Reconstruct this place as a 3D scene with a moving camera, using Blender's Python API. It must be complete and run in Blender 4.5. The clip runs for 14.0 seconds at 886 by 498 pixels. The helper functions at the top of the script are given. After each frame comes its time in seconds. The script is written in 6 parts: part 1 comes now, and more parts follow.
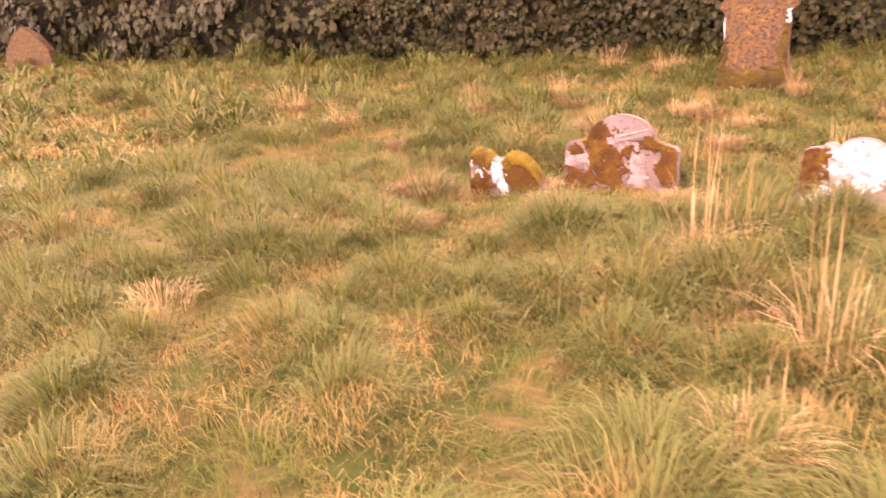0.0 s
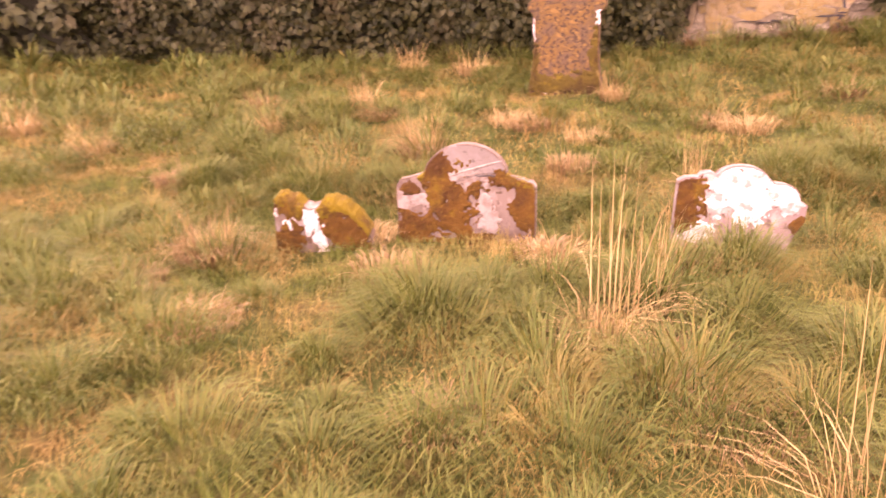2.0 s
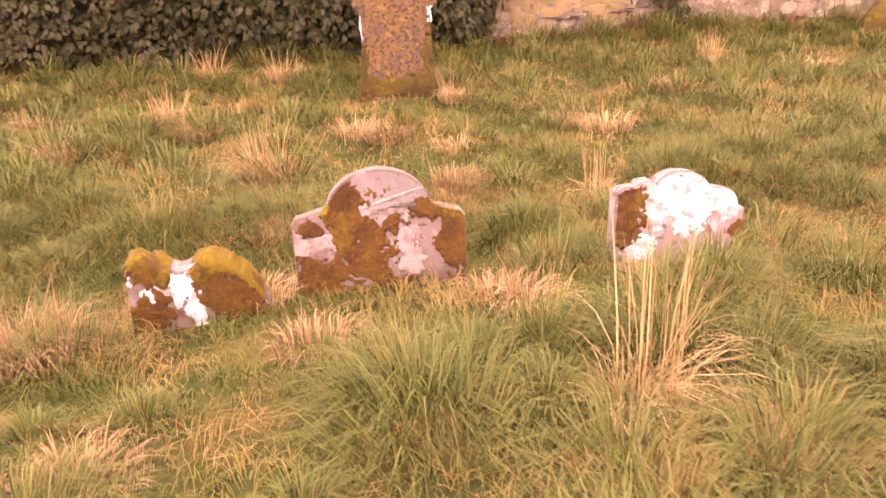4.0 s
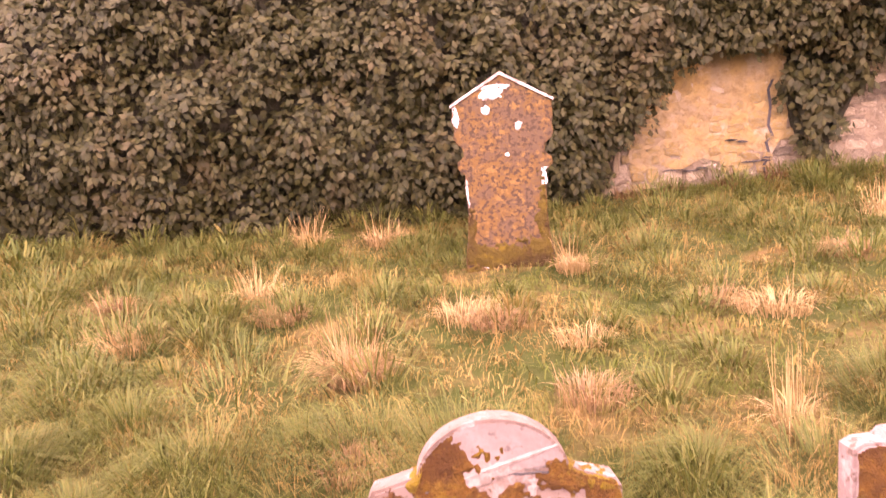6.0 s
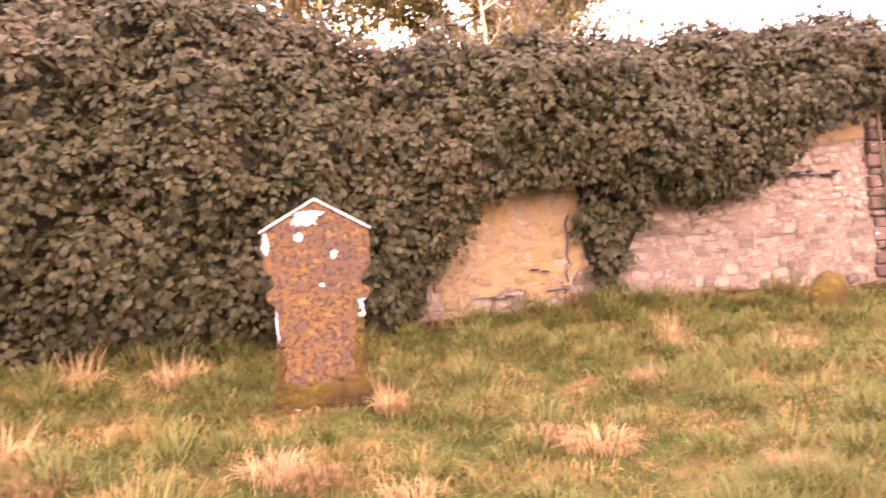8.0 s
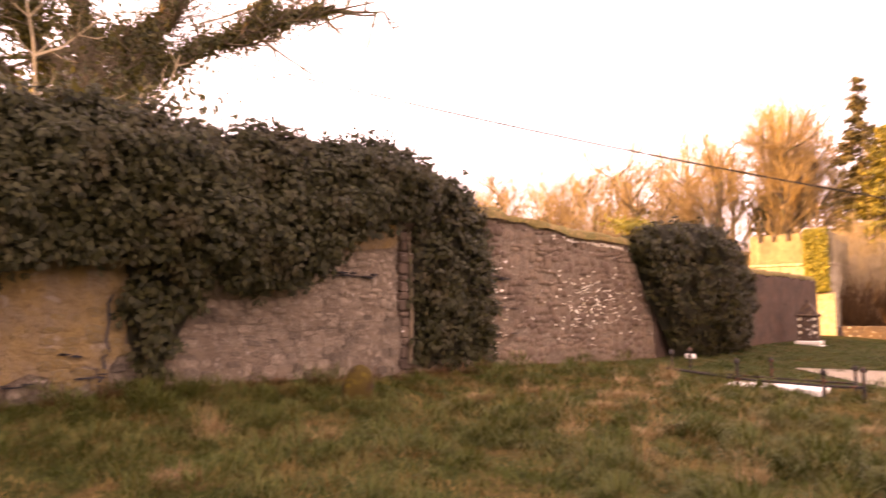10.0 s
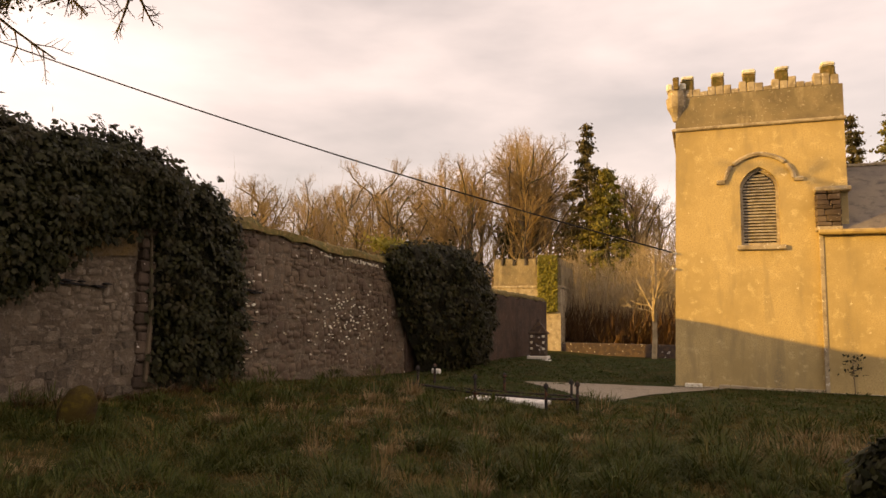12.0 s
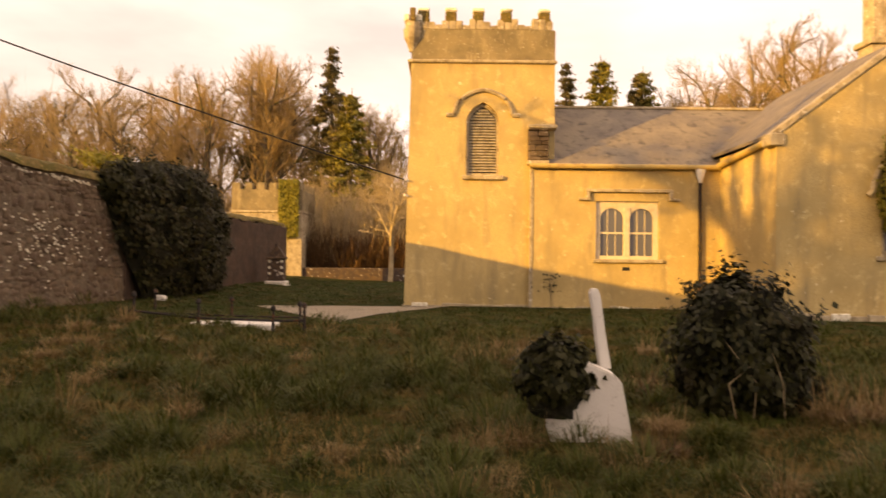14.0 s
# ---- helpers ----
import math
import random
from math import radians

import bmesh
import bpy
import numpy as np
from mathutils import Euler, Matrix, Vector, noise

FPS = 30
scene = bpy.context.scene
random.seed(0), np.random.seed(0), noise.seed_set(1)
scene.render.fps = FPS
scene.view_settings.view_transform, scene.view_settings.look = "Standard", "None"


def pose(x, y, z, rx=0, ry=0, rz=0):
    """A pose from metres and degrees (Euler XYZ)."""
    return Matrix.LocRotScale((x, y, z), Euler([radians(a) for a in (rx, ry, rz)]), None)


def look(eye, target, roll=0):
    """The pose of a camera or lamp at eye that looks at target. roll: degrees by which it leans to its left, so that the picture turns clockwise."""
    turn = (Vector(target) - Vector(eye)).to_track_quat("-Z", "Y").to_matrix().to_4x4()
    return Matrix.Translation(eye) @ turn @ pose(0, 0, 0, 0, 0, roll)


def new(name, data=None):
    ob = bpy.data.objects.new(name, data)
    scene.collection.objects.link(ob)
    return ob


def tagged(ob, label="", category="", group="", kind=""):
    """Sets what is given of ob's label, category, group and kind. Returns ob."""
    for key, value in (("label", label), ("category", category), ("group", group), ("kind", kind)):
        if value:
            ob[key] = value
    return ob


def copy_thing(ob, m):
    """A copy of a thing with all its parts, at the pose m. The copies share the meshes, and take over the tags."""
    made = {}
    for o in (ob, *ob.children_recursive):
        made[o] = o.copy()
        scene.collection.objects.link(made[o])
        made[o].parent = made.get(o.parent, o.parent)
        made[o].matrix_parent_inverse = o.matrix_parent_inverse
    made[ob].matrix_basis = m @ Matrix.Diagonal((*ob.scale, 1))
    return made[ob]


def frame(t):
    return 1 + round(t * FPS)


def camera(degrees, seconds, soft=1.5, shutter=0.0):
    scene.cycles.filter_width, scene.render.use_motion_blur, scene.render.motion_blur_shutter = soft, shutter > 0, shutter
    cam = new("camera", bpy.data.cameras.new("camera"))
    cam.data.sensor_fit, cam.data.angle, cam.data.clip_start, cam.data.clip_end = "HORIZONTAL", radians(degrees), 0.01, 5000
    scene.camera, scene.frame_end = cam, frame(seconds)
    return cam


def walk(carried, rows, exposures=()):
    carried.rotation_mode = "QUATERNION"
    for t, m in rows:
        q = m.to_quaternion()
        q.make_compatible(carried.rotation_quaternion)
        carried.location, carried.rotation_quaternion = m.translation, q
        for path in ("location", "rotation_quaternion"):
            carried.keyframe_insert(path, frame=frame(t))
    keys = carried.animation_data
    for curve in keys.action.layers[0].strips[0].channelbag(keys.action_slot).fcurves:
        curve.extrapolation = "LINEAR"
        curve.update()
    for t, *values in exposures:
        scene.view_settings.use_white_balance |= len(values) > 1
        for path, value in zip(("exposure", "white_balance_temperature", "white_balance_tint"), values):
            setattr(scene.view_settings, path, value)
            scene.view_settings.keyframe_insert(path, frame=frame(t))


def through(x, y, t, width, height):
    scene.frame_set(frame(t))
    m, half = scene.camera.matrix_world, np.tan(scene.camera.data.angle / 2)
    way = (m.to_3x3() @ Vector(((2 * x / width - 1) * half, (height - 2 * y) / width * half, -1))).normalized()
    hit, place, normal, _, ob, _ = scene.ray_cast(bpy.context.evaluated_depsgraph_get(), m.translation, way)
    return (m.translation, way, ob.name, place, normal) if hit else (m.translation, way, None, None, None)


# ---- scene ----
cam = camera(65.1, 14.0, shutter=0.4)
METRES, EYE, TILT, LEAN, TURN = 5.0, 1.5, 0.0, 0.0, 31.1
ROWS = [
    (0.0, 0.0, 0.0, 0.0, -1.3, -18.28, 3.94),
    (0.5, -0.0208, 0.0569, 0.0024, 0.9, -18.34, 4.51),
    (1.0, -0.0253, 0.1285, 0.0139, -6.86, -21.63, 2.17),
    (1.5, -0.0187, 0.1947, 0.0122, -11.95, -21.65, 3.68),
    (2.0, -0.0033, 0.2654, 0.0117, -19.04, -19.87, 3.09),
    (2.5, -0.0131, 0.3236, 0.0116, -25.5, -21.71, 3.11),
    (5.0, -0.0439, 0.5847, 0.0094, -41.3, -16.76, 3.1),
    (5.5, 0.0102, 0.6301, 0.012, -34.67, -11.19, 4.48),
    (6.0, 0.0465, 0.6565, 0.0309, -30.22, -8.8, 5.14),
    (6.5, 0.0578, 0.6919, 0.0339, -34.17, -5.7, 4.34),
    (7.0, 0.0727, 0.7407, 0.0403, -36.56, -2.74, 3.99),
    (9.5, 0.1052, 0.7217, 0.0541, -71.55, 4.3, 2.01),
    (10.0, 0.106, 0.7045, 0.0645, -80.89, 5.24, 0.14),
    (10.5, 0.1123, 0.6961, 0.0819, -89.84, 6.39, -0.5),
    (11.0, 0.1079, 0.6885, 0.0846, -95.56, 6.83, -1.05),
    (11.5, 0.1093, 0.6844, 0.0799, -99.45, 6.47, -0.81),
    (12.0, 0.1126, 0.6847, 0.0794, -100.6, 6.39, -0.9),
    (12.5, 0.1082, 0.6771, 0.0832, -102.49, 6.73, -0.84),
    (13.0, 0.1019, 0.6584, 0.078, -107.26, 5.94, -1.03),
    (13.5, 0.0972, 0.6302, 0.068, -114.68, 2.76, -0.81),
    (14.0, 0.0891, 0.6156, 0.063, -121.25, 0.62, -0.6),
]
EXPOSURES = [
    (0.0, 3.95, 8700, 54), (5.0, 3.85, 8600, 51), (6.5, 4.35, 7900, 58), (7.2, 4.4, 7800, 58), (9.2, 3.5, 8500, 52), (9.5, 3.32, 8650, 52),
    (10.0, 2.15, 8500, 43), (10.5, 0.65, 7800, 15), (11.0, 0.25, 7900, 16), (12.5, 0.25, 7900, 16), (13.3, 0.45, 8400, 17), (14.0, 0.68, 9150, 20),
]
walk(cam, [(t, pose(0, 0, EYE, TILT, LEAN, TURN) @ pose(METRES * x, METRES * y, METRES * z, 90 + pitch, roll, yaw)) for t, x, y, z, yaw, pitch, roll in ROWS], EXPOSURES)

# ---- light ----
SUN_AZ, SUN_EL = math.atan2(0.835, -0.55), radians(9.66)
to_sun = Vector((math.cos(SUN_EL) * math.cos(SUN_AZ), math.cos(SUN_EL) * math.sin(SUN_AZ), math.sin(SUN_EL)))
world = bpy.data.worlds.new("evening_sky")
scene.world = world
world.use_nodes = True
wn, wl = world.node_tree.nodes, world.node_tree.links
sky = wn.new("ShaderNodeTexSky")
sky.sky_type = "NISHITA"
sky.sun_disc = False
sky.sun_elevation = SUN_EL
sky.sun_rotation = math.pi / 2 - SUN_AZ
sky.dust_density = 2.0
sky_coord = wn.new("ShaderNodeTexCoord")
sky_map = wn.new("ShaderNodeMapping")
sky_map.inputs["Scale"].default_value = (1.0, 1.0, 3.2)
cloud = wn.new("ShaderNodeTexNoise")
cloud.inputs["Scale"].default_value = 1.6
cloud.inputs["Detail"].default_value = 6.0
cloud.inputs["Roughness"].default_value = 0.5
cloud_ramp = wn.new("ShaderNodeValToRGB")
cloud_ramp.color_ramp.elements[0].position, cloud_ramp.color_ramp.elements[1].position = 0.30, 0.62
cloud_ramp.color_ramp.elements[0].color = (0.45, 0.45, 0.45, 1)
sky_mix = wn.new("ShaderNodeMix")
sky_mix.data_type = "RGBA"
sky_mix.inputs["B"].default_value = (10.5, 9.6, 9.9, 1)
wl.new(sky_coord.outputs["Generated"], sky_map.inputs["Vector"])
wl.new(sky_map.outputs["Vector"], cloud.inputs["Vector"])
wl.new(cloud.outputs["Fac"], cloud_ramp.inputs["Fac"])
wl.new(cloud_ramp.outputs["Color"], sky_mix.inputs["Factor"])
wl.new(sky.outputs["Color"], sky_mix.inputs["A"])
wl.new(sky_mix.outputs["Result"], wn["Background"].inputs["Color"])
wn["Background"].inputs["Strength"].default_value = 0.10
sun = new("sun", bpy.data.lights.new("sun", "SUN"))
sun.data.energy, sun.data.angle, sun.data.color = 5.0, radians(0.6), (1.0, 0.64, 0.17)
sun.matrix_world = look(Vector((0, 0, 30)) + to_sun, (0, 0, 30))

# ---- materials ----


def material(name, rough=0.9, metal=0.0):
    m = bpy.data.materials.new(name)
    m.use_nodes = True
    b = m.node_tree.nodes["Principled BSDF"]
    b.inputs["Roughness"].default_value, b.inputs["Metallic"].default_value = rough, metal
    b.inputs["Specular IOR Level"].default_value = 0.25
    return m, m.node_tree.nodes, m.node_tree.links, b


def noise_fac(n, l, scale, lo, hi, detail=5.0, coord="Object", stretch=(1, 1, 1), rough=0.6):
    """A noise of that scale, cut between lo and hi."""
    c = n.new("ShaderNodeTexCoord")
    mp = n.new("ShaderNodeMapping")
    mp.inputs["Scale"].default_value = stretch
    t = n.new("ShaderNodeTexNoise")
    t.inputs["Scale"].default_value, t.inputs["Detail"].default_value, t.inputs["Roughness"].default_value = scale, detail, rough
    r = n.new("ShaderNodeMapRange")
    r.inputs["From Min"].default_value, r.inputs["From Max"].default_value = lo, hi
    l.new(c.outputs[coord], mp.inputs["Vector"])
    l.new(mp.outputs["Vector"], t.inputs["Vector"])
    l.new(t.outputs["Fac"], r.inputs["Value"])
    return r.outputs["Result"]


def blend(n, l, fac, a, b, mode="MIX"):
    m = n.new("ShaderNodeMix")
    m.data_type, m.blend_type = "RGBA", mode
    for key, v in (("Factor", fac), ("A", a), ("B", b)):
        if isinstance(v, (int, float)):
            m.inputs[key].default_value = v
        elif isinstance(v, tuple):
            m.inputs[key].default_value = (*v, 1)
        else:
            l.new(v, m.inputs[key])
    return m.outputs["Result"]


def bump(n, l, bsdf, height, strength, distance):
    b = n.new("ShaderNodeBump")
    b.inputs["Strength"].default_value, b.inputs["Distance"].default_value = strength, distance
    l.new(height, b.inputs["Height"])
    l.new(b.outputs["Normal"], bsdf.inputs["Normal"])


def surface(name, layers, rough=0.9, metal=0.0, bump_scale=40.0, bump_strength=0.4, bump_dist=0.01, piece=0.0, coord="Object"):
    """layers: a base colour, then rows of (colour, noise scale, lo, hi[, stretch]) laid over it."""
    m, n, l, b = material(name, rough, metal)
    col = layers[0]
    for c, scale, lo, hi, *s in layers[1:]:
        col = blend(n, l, noise_fac(n, l, scale, lo, hi, coord=coord, stretch=s[0] if s else (1, 1, 1)), col, c)
    if piece:
        info = n.new("ShaderNodeObjectInfo")
        r = n.new("ShaderNodeMapRange")
        r.inputs["To Min"].default_value, r.inputs["To Max"].default_value = 1 - piece, 1 + piece
        l.new(info.outputs["Random"], r.inputs["Value"])
        hs = n.new("ShaderNodeHueSaturation")
        l.new(r.outputs["Result"], hs.inputs["Value"])
        if isinstance(col, tuple):
            hs.inputs["Color"].default_value = (*col, 1)
        else:
            l.new(col, hs.inputs["Color"])
        col = hs.outputs["Color"]
    if isinstance(col, tuple):
        b.inputs["Base Color"].default_value = (*col, 1)
    else:
        l.new(col, b.inputs["Base Color"])
    if bump_strength:
        bump(n, l, b, noise_fac(n, l, bump_scale, 0.2, 0.8, coord=coord), bump_strength, bump_dist)
    return m


def leafy(name, c1, c2, patch=None, patch_scale=0.8, lo=0.45, hi=0.62, rough=0.6, through=0.25, island=0.5, spec=0.3):
    """Leaves or blades: each its own shade between c1 and c2, in patches of another colour, thin enough for some light to pass."""
    m, n, l, b = material(name, rough)
    b.inputs["Specular IOR Level"].default_value = spec
    g = n.new("ShaderNodeNewGeometry")
    col = blend(n, l, g.outputs["Random Per Island"], c1, c2)
    if patch:
        f = noise_fac(n, l, patch_scale, lo, hi, detail=4.0)
        a = n.new("ShaderNodeMath")
        a.operation = "MULTIPLY_ADD"
        a.inputs[1].default_value, a.inputs[2].default_value = island, -island / 2
        w = n.new("ShaderNodeTexWhiteNoise")
        w.noise_dimensions = "1D"
        l.new(g.outputs["Random Per Island"], w.inputs["W"])
        l.new(w.outputs["Value"], a.inputs[0])
        s = n.new("ShaderNodeMath")
        s.use_clamp = True
        l.new(f, s.inputs[0])
        l.new(a.outputs["Value"], s.inputs[1])
        col = blend(n, l, s.outputs["Value"], col, patch)
    l.new(col, b.inputs["Base Color"])
    if through:
        t = n.new("ShaderNodeBsdfTranslucent")
        l.new(col, t.inputs["Color"])
        mx = n.new("ShaderNodeMixShader")
        mx.inputs["Fac"].default_value = through
        l.new(b.outputs["BSDF"], mx.inputs[1])
        l.new(t.outputs["BSDF"], mx.inputs[2])
        l.new(mx.outputs["Shader"], n["Material Output"].inputs["Surface"])
    return m


M_SOIL = surface("grassy_soil", [(0.032, 0.038, 0.012), ((0.09, 0.06, 0.025), 1.6, 0.48, 0.66), ((0.022, 0.032, 0.008), 9, 0.45, 0.7)], bump_scale=30, bump_strength=0.8, bump_dist=0.03)
M_GRASS = leafy("rough_grass", (0.026, 0.041, 0.005), (0.088, 0.099, 0.022), (0.17, 0.112, 0.034), 1.9, 0.56, 0.76, rough=0.62, through=0.3, island=0.55, spec=0.2)
M_THATCH = leafy("matted_grass", (0.088, 0.063, 0.019), (0.235, 0.152, 0.055), (0.052, 0.067, 0.011), 1.5, 0.42, 0.60, rough=0.8, through=0.25, island=0.6, spec=0.15)
M_BRACKEN = leafy("dead_bracken", (0.055, 0.028, 0.012), (0.14, 0.075, 0.03), through=0.15)
M_LAWN = leafy("lawn_grass", (0.030, 0.050, 0.008), (0.055, 0.075, 0.014), (0.12, 0.09, 0.035), 0.7, 0.5, 0.75, through=0.3)
M_SOIL.node_tree.nodes["Principled BSDF"].inputs["Specular IOR Level"].default_value = 0.02
M_RUSTY_STRAW = leafy("rusty_straw", (0.11, 0.066, 0.03), (0.24, 0.15, 0.07), through=0.2)
M_STRAW = leafy("dry_straw", (0.16, 0.10, 0.04), (0.33, 0.23, 0.11), through=0.25)
M_IVY = leafy("ivy_leaves", (0.010, 0.012, 0.003), (0.034, 0.033, 0.010), (0.038, 0.029, 0.011), 1.3, 0.5, 0.75, rough=0.55, through=0.1, spec=0.14)
# lighter ivy copy: backlight put into the colour, besides the light let through
M_TREE_IVY = leafy("ivy_leaves_painted_backlit", (0.03, 0.034, 0.008), (0.10, 0.085, 0.022), rough=0.55, through=0.35)
# lit copy of the ivy: low sun put into a brighter yellow colour
M_IVY_SUNLIT = leafy("ivy_painted_sunlit", (0.13, 0.125, 0.016), (0.27, 0.235, 0.035), through=0.25)
# near-black hull colour, standing in for the shade between ivy leaves
M_IVY_CORE = surface("ivy_painted_shade", [(0.013, 0.014, 0.006), ((0.022, 0.018, 0.009), 6, 0.4, 0.7)], bump_scale=14, bump_strength=1.0, bump_dist=0.08)
M_BARK = surface("bark", [(0.15, 0.11, 0.07), ((0.06, 0.05, 0.03), 5, 0.4, 0.65, (1, 1, 0.2)), ((0.10, 0.12, 0.04), 2, 0.55, 0.7)], bump_scale=18, bump_strength=0.8, bump_dist=0.02)
M_TWIG = surface("twigs", [(0.37, 0.255, 0.11), ((0.24, 0.165, 0.075), 0.6, 0.4, 0.6)], bump_strength=0)
M_PALE_TWIG = surface("pale_branches", [(0.42, 0.33, 0.2), ((0.25, 0.19, 0.11), 1.5, 0.4, 0.6)], bump_strength=0)
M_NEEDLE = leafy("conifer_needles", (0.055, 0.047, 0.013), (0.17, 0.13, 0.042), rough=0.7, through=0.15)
# lit copy of the needles, sunlight put into the yellower colour
M_NEEDLE_SUNLIT = leafy("conifer_needles_painted_sunlit", (0.085, 0.083, 0.011), (0.25, 0.205, 0.035), rough=0.7, through=0.15)
M_MORTAR = surface("lime_mortar", [(0.15, 0.115, 0.08), ((0.10, 0.075, 0.052), 2.5, 0.4, 0.65), ((0.07, 0.055, 0.04), 7, 0.55, 0.75), ((0.27, 0.225, 0.18), 14, 0.55, 0.7)], bump_scale=22, bump_strength=0.9, bump_dist=0.03)
M_OCHRE = surface("ochre_render", [(0.185, 0.125, 0.05), ((0.16, 0.12, 0.075), 2.2, 0.42, 0.6), ((0.12, 0.08, 0.035), 9, 0.5, 0.7), ((0.22, 0.17, 0.12), 5, 0.58, 0.7)], bump_scale=16, bump_strength=0.9, bump_dist=0.03)
M_RUBBLE = surface("rubble_stone", [(0.19, 0.15, 0.11), ((0.125, 0.098, 0.07), 4, 0.42, 0.62), ((0.29, 0.25, 0.20), 11, 0.57, 0.70), ((0.075, 0.058, 0.04), 17, 0.6, 0.75)], bump_scale=30, bump_strength=0.8, bump_dist=0.02, piece=0.42)
M_RUBBLE_OCHRE = surface("ochre_stained_rubble", [(0.19, 0.13, 0.052), ((0.175, 0.138, 0.085), 4, 0.45, 0.62), ((0.24, 0.18, 0.095), 11, 0.55, 0.68), ((0.08, 0.05, 0.02), 17, 0.62, 0.75)], bump_scale=30, bump_strength=0.8, bump_dist=0.02, piece=0.1)
M_LICHEN_STONE = surface("white_lichened_stone", [(0.13, 0.095, 0.065), ((0.075, 0.052, 0.037), 1.2, 0.4, 0.6), ((0.55, 0.5, 0.44), 9, 0.66, 0.69)], bump_scale=20, bump_strength=0.8, bump_dist=0.02, piece=0.3)
M_BROWN_RENDER = surface("brown_weathered_render", [(0.085, 0.052, 0.036), ((0.05, 0.033, 0.025), 1.5, 0.4, 0.62), ((0.13, 0.095, 0.07), 6, 0.55, 0.7)], bump_scale=20, bump_strength=0.8, bump_dist=0.02)
M_ROUGHCAST = surface("weathered_lime_roughcast", [(0.54, 0.405, 0.185), ((0.40, 0.30, 0.135), 0.55, 0.42, 0.62), ((0.27, 0.215, 0.12), 1.6, 0.52, 0.72, (1, 1, 0.22)), ((0.62, 0.49, 0.25), 3.5, 0.56, 0.70), ((0.42, 0.31, 0.135), 25, 0.45, 0.65), ((0.68, 0.58, 0.36), 4.5, 0.68, 0.70)], bump_scale=55, bump_strength=0.55, bump_dist=0.015)
M_DRESSED = surface("dressed_stone", [(0.40, 0.33, 0.22), ((0.24, 0.19, 0.12), 3, 0.45, 0.65), ((0.66, 0.6, 0.48), 9, 0.6, 0.68)], bump_scale=30, bump_strength=0.5, bump_dist=0.01)
M_MOSSY_STONE = surface("mossy_coping", [(0.17, 0.115, 0.04), ((0.10, 0.085, 0.02), 5, 0.4, 0.6), ((0.34, 0.24, 0.09), 9, 0.55, 0.7)], bump_scale=25, bump_strength=0.9, bump_dist=0.03)
M_WHITE_CAP = surface("white_lichen_cap", [(0.72, 0.68, 0.56), ((0.45, 0.38, 0.24), 7, 0.5, 0.66)], bump_scale=25, bump_strength=0.5)
M_SLATE = surface("roof_slate", [(0.15, 0.125, 0.10), ((0.20, 0.165, 0.12), 0.8, 0.45, 0.6), ((0.09, 0.075, 0.06), 3, 0.52, 0.68), ((0.24, 0.20, 0.14), 12, 0.6, 0.7)], rough=0.75, bump_scale=40, bump_strength=0.3, piece=0.12)
M_WHITE_PAINT = surface("white_paint", [(0.78, 0.74, 0.66), ((0.6, 0.55, 0.46), 4, 0.5, 0.75)], rough=0.55, bump_strength=0.1)
M_CREAM_PAINT = surface("old_cream_paint", [(0.60, 0.52, 0.38), ((0.46, 0.38, 0.26), 5, 0.5, 0.7)], rough=0.55, bump_strength=0.1)
M_GUTTER = surface("ochre_gutter_paint", [(0.46, 0.33, 0.12), ((0.3, 0.2, 0.08), 3, 0.5, 0.7)], rough=0.6, bump_strength=0.2)
M_IRON = surface("rusted_iron", [(0.035, 0.03, 0.028), ((0.14, 0.06, 0.03), 8, 0.52, 0.68)], rough=0.75, metal=0.3, bump_scale=60, bump_strength=0.4)
# near-black, standing in for the lack of light in openings, cracks and gaps
M_DARK = surface("dark_interior", [(0.02, 0.02, 0.022), ((0.035, 0.03, 0.03), 3, 0.4, 0.6)], bump_strength=0)
M_LOUVRE = surface("grey_louvre_slate", [(0.36, 0.31, 0.23), ((0.22, 0.18, 0.13), 6, 0.45, 0.65)], bump_scale=30, bump_strength=0.3)
M_GRAVEL = surface("gravel", [(0.30, 0.255, 0.20), ((0.20, 0.17, 0.12), 25, 0.4, 0.6), ((0.38, 0.34, 0.28), 60, 0.55, 0.7), ((0.12, 0.11, 0.06), 1.2, 0.56, 0.7)], bump_scale=90, bump_strength=0.8, bump_dist=0.01)
M_MARBLE = surface("pale_marble", [(0.70, 0.67, 0.62), ((0.5, 0.46, 0.4), 3, 0.5, 0.7), ((0.32, 0.28, 0.22), 12, 0.62, 0.75)], rough=0.6, bump_scale=40, bump_strength=0.3)
M_DARK_STONE = surface("dark_weathered_stone", [(0.07, 0.05, 0.04), ((0.12, 0.08, 0.05), 4, 0.45, 0.65), ((0.6, 0.57, 0.5), 5, 0.62, 0.66)], bump_scale=30, bump_strength=0.5)
M_CABLE = surface("black_cable", [(0.015, 0.014, 0.014)], rough=0.6, bump_strength=0)
M_GLASS, _n, _l, _b = material("old_window_glass", 0.08)
_b.inputs["Base Color"].default_value = (0.10, 0.10, 0.11, 1)
_b.inputs["Specular IOR Level"].default_value = 0.5


def stained_stone(name, base, spots):
    """A headstone's surface: base colour and lichen layers."""
    m, n, l, b = material(name, 0.9)
    col = base
    for c, scale, lo, hi in spots:
        col = blend(n, l, noise_fac(n, l, scale, lo, hi), col, c)
    l.new(col, b.inputs["Base Color"])
    bump(n, l, b, noise_fac(n, l, 45, 0.2, 0.8), 0.6, 0.008)
    return m


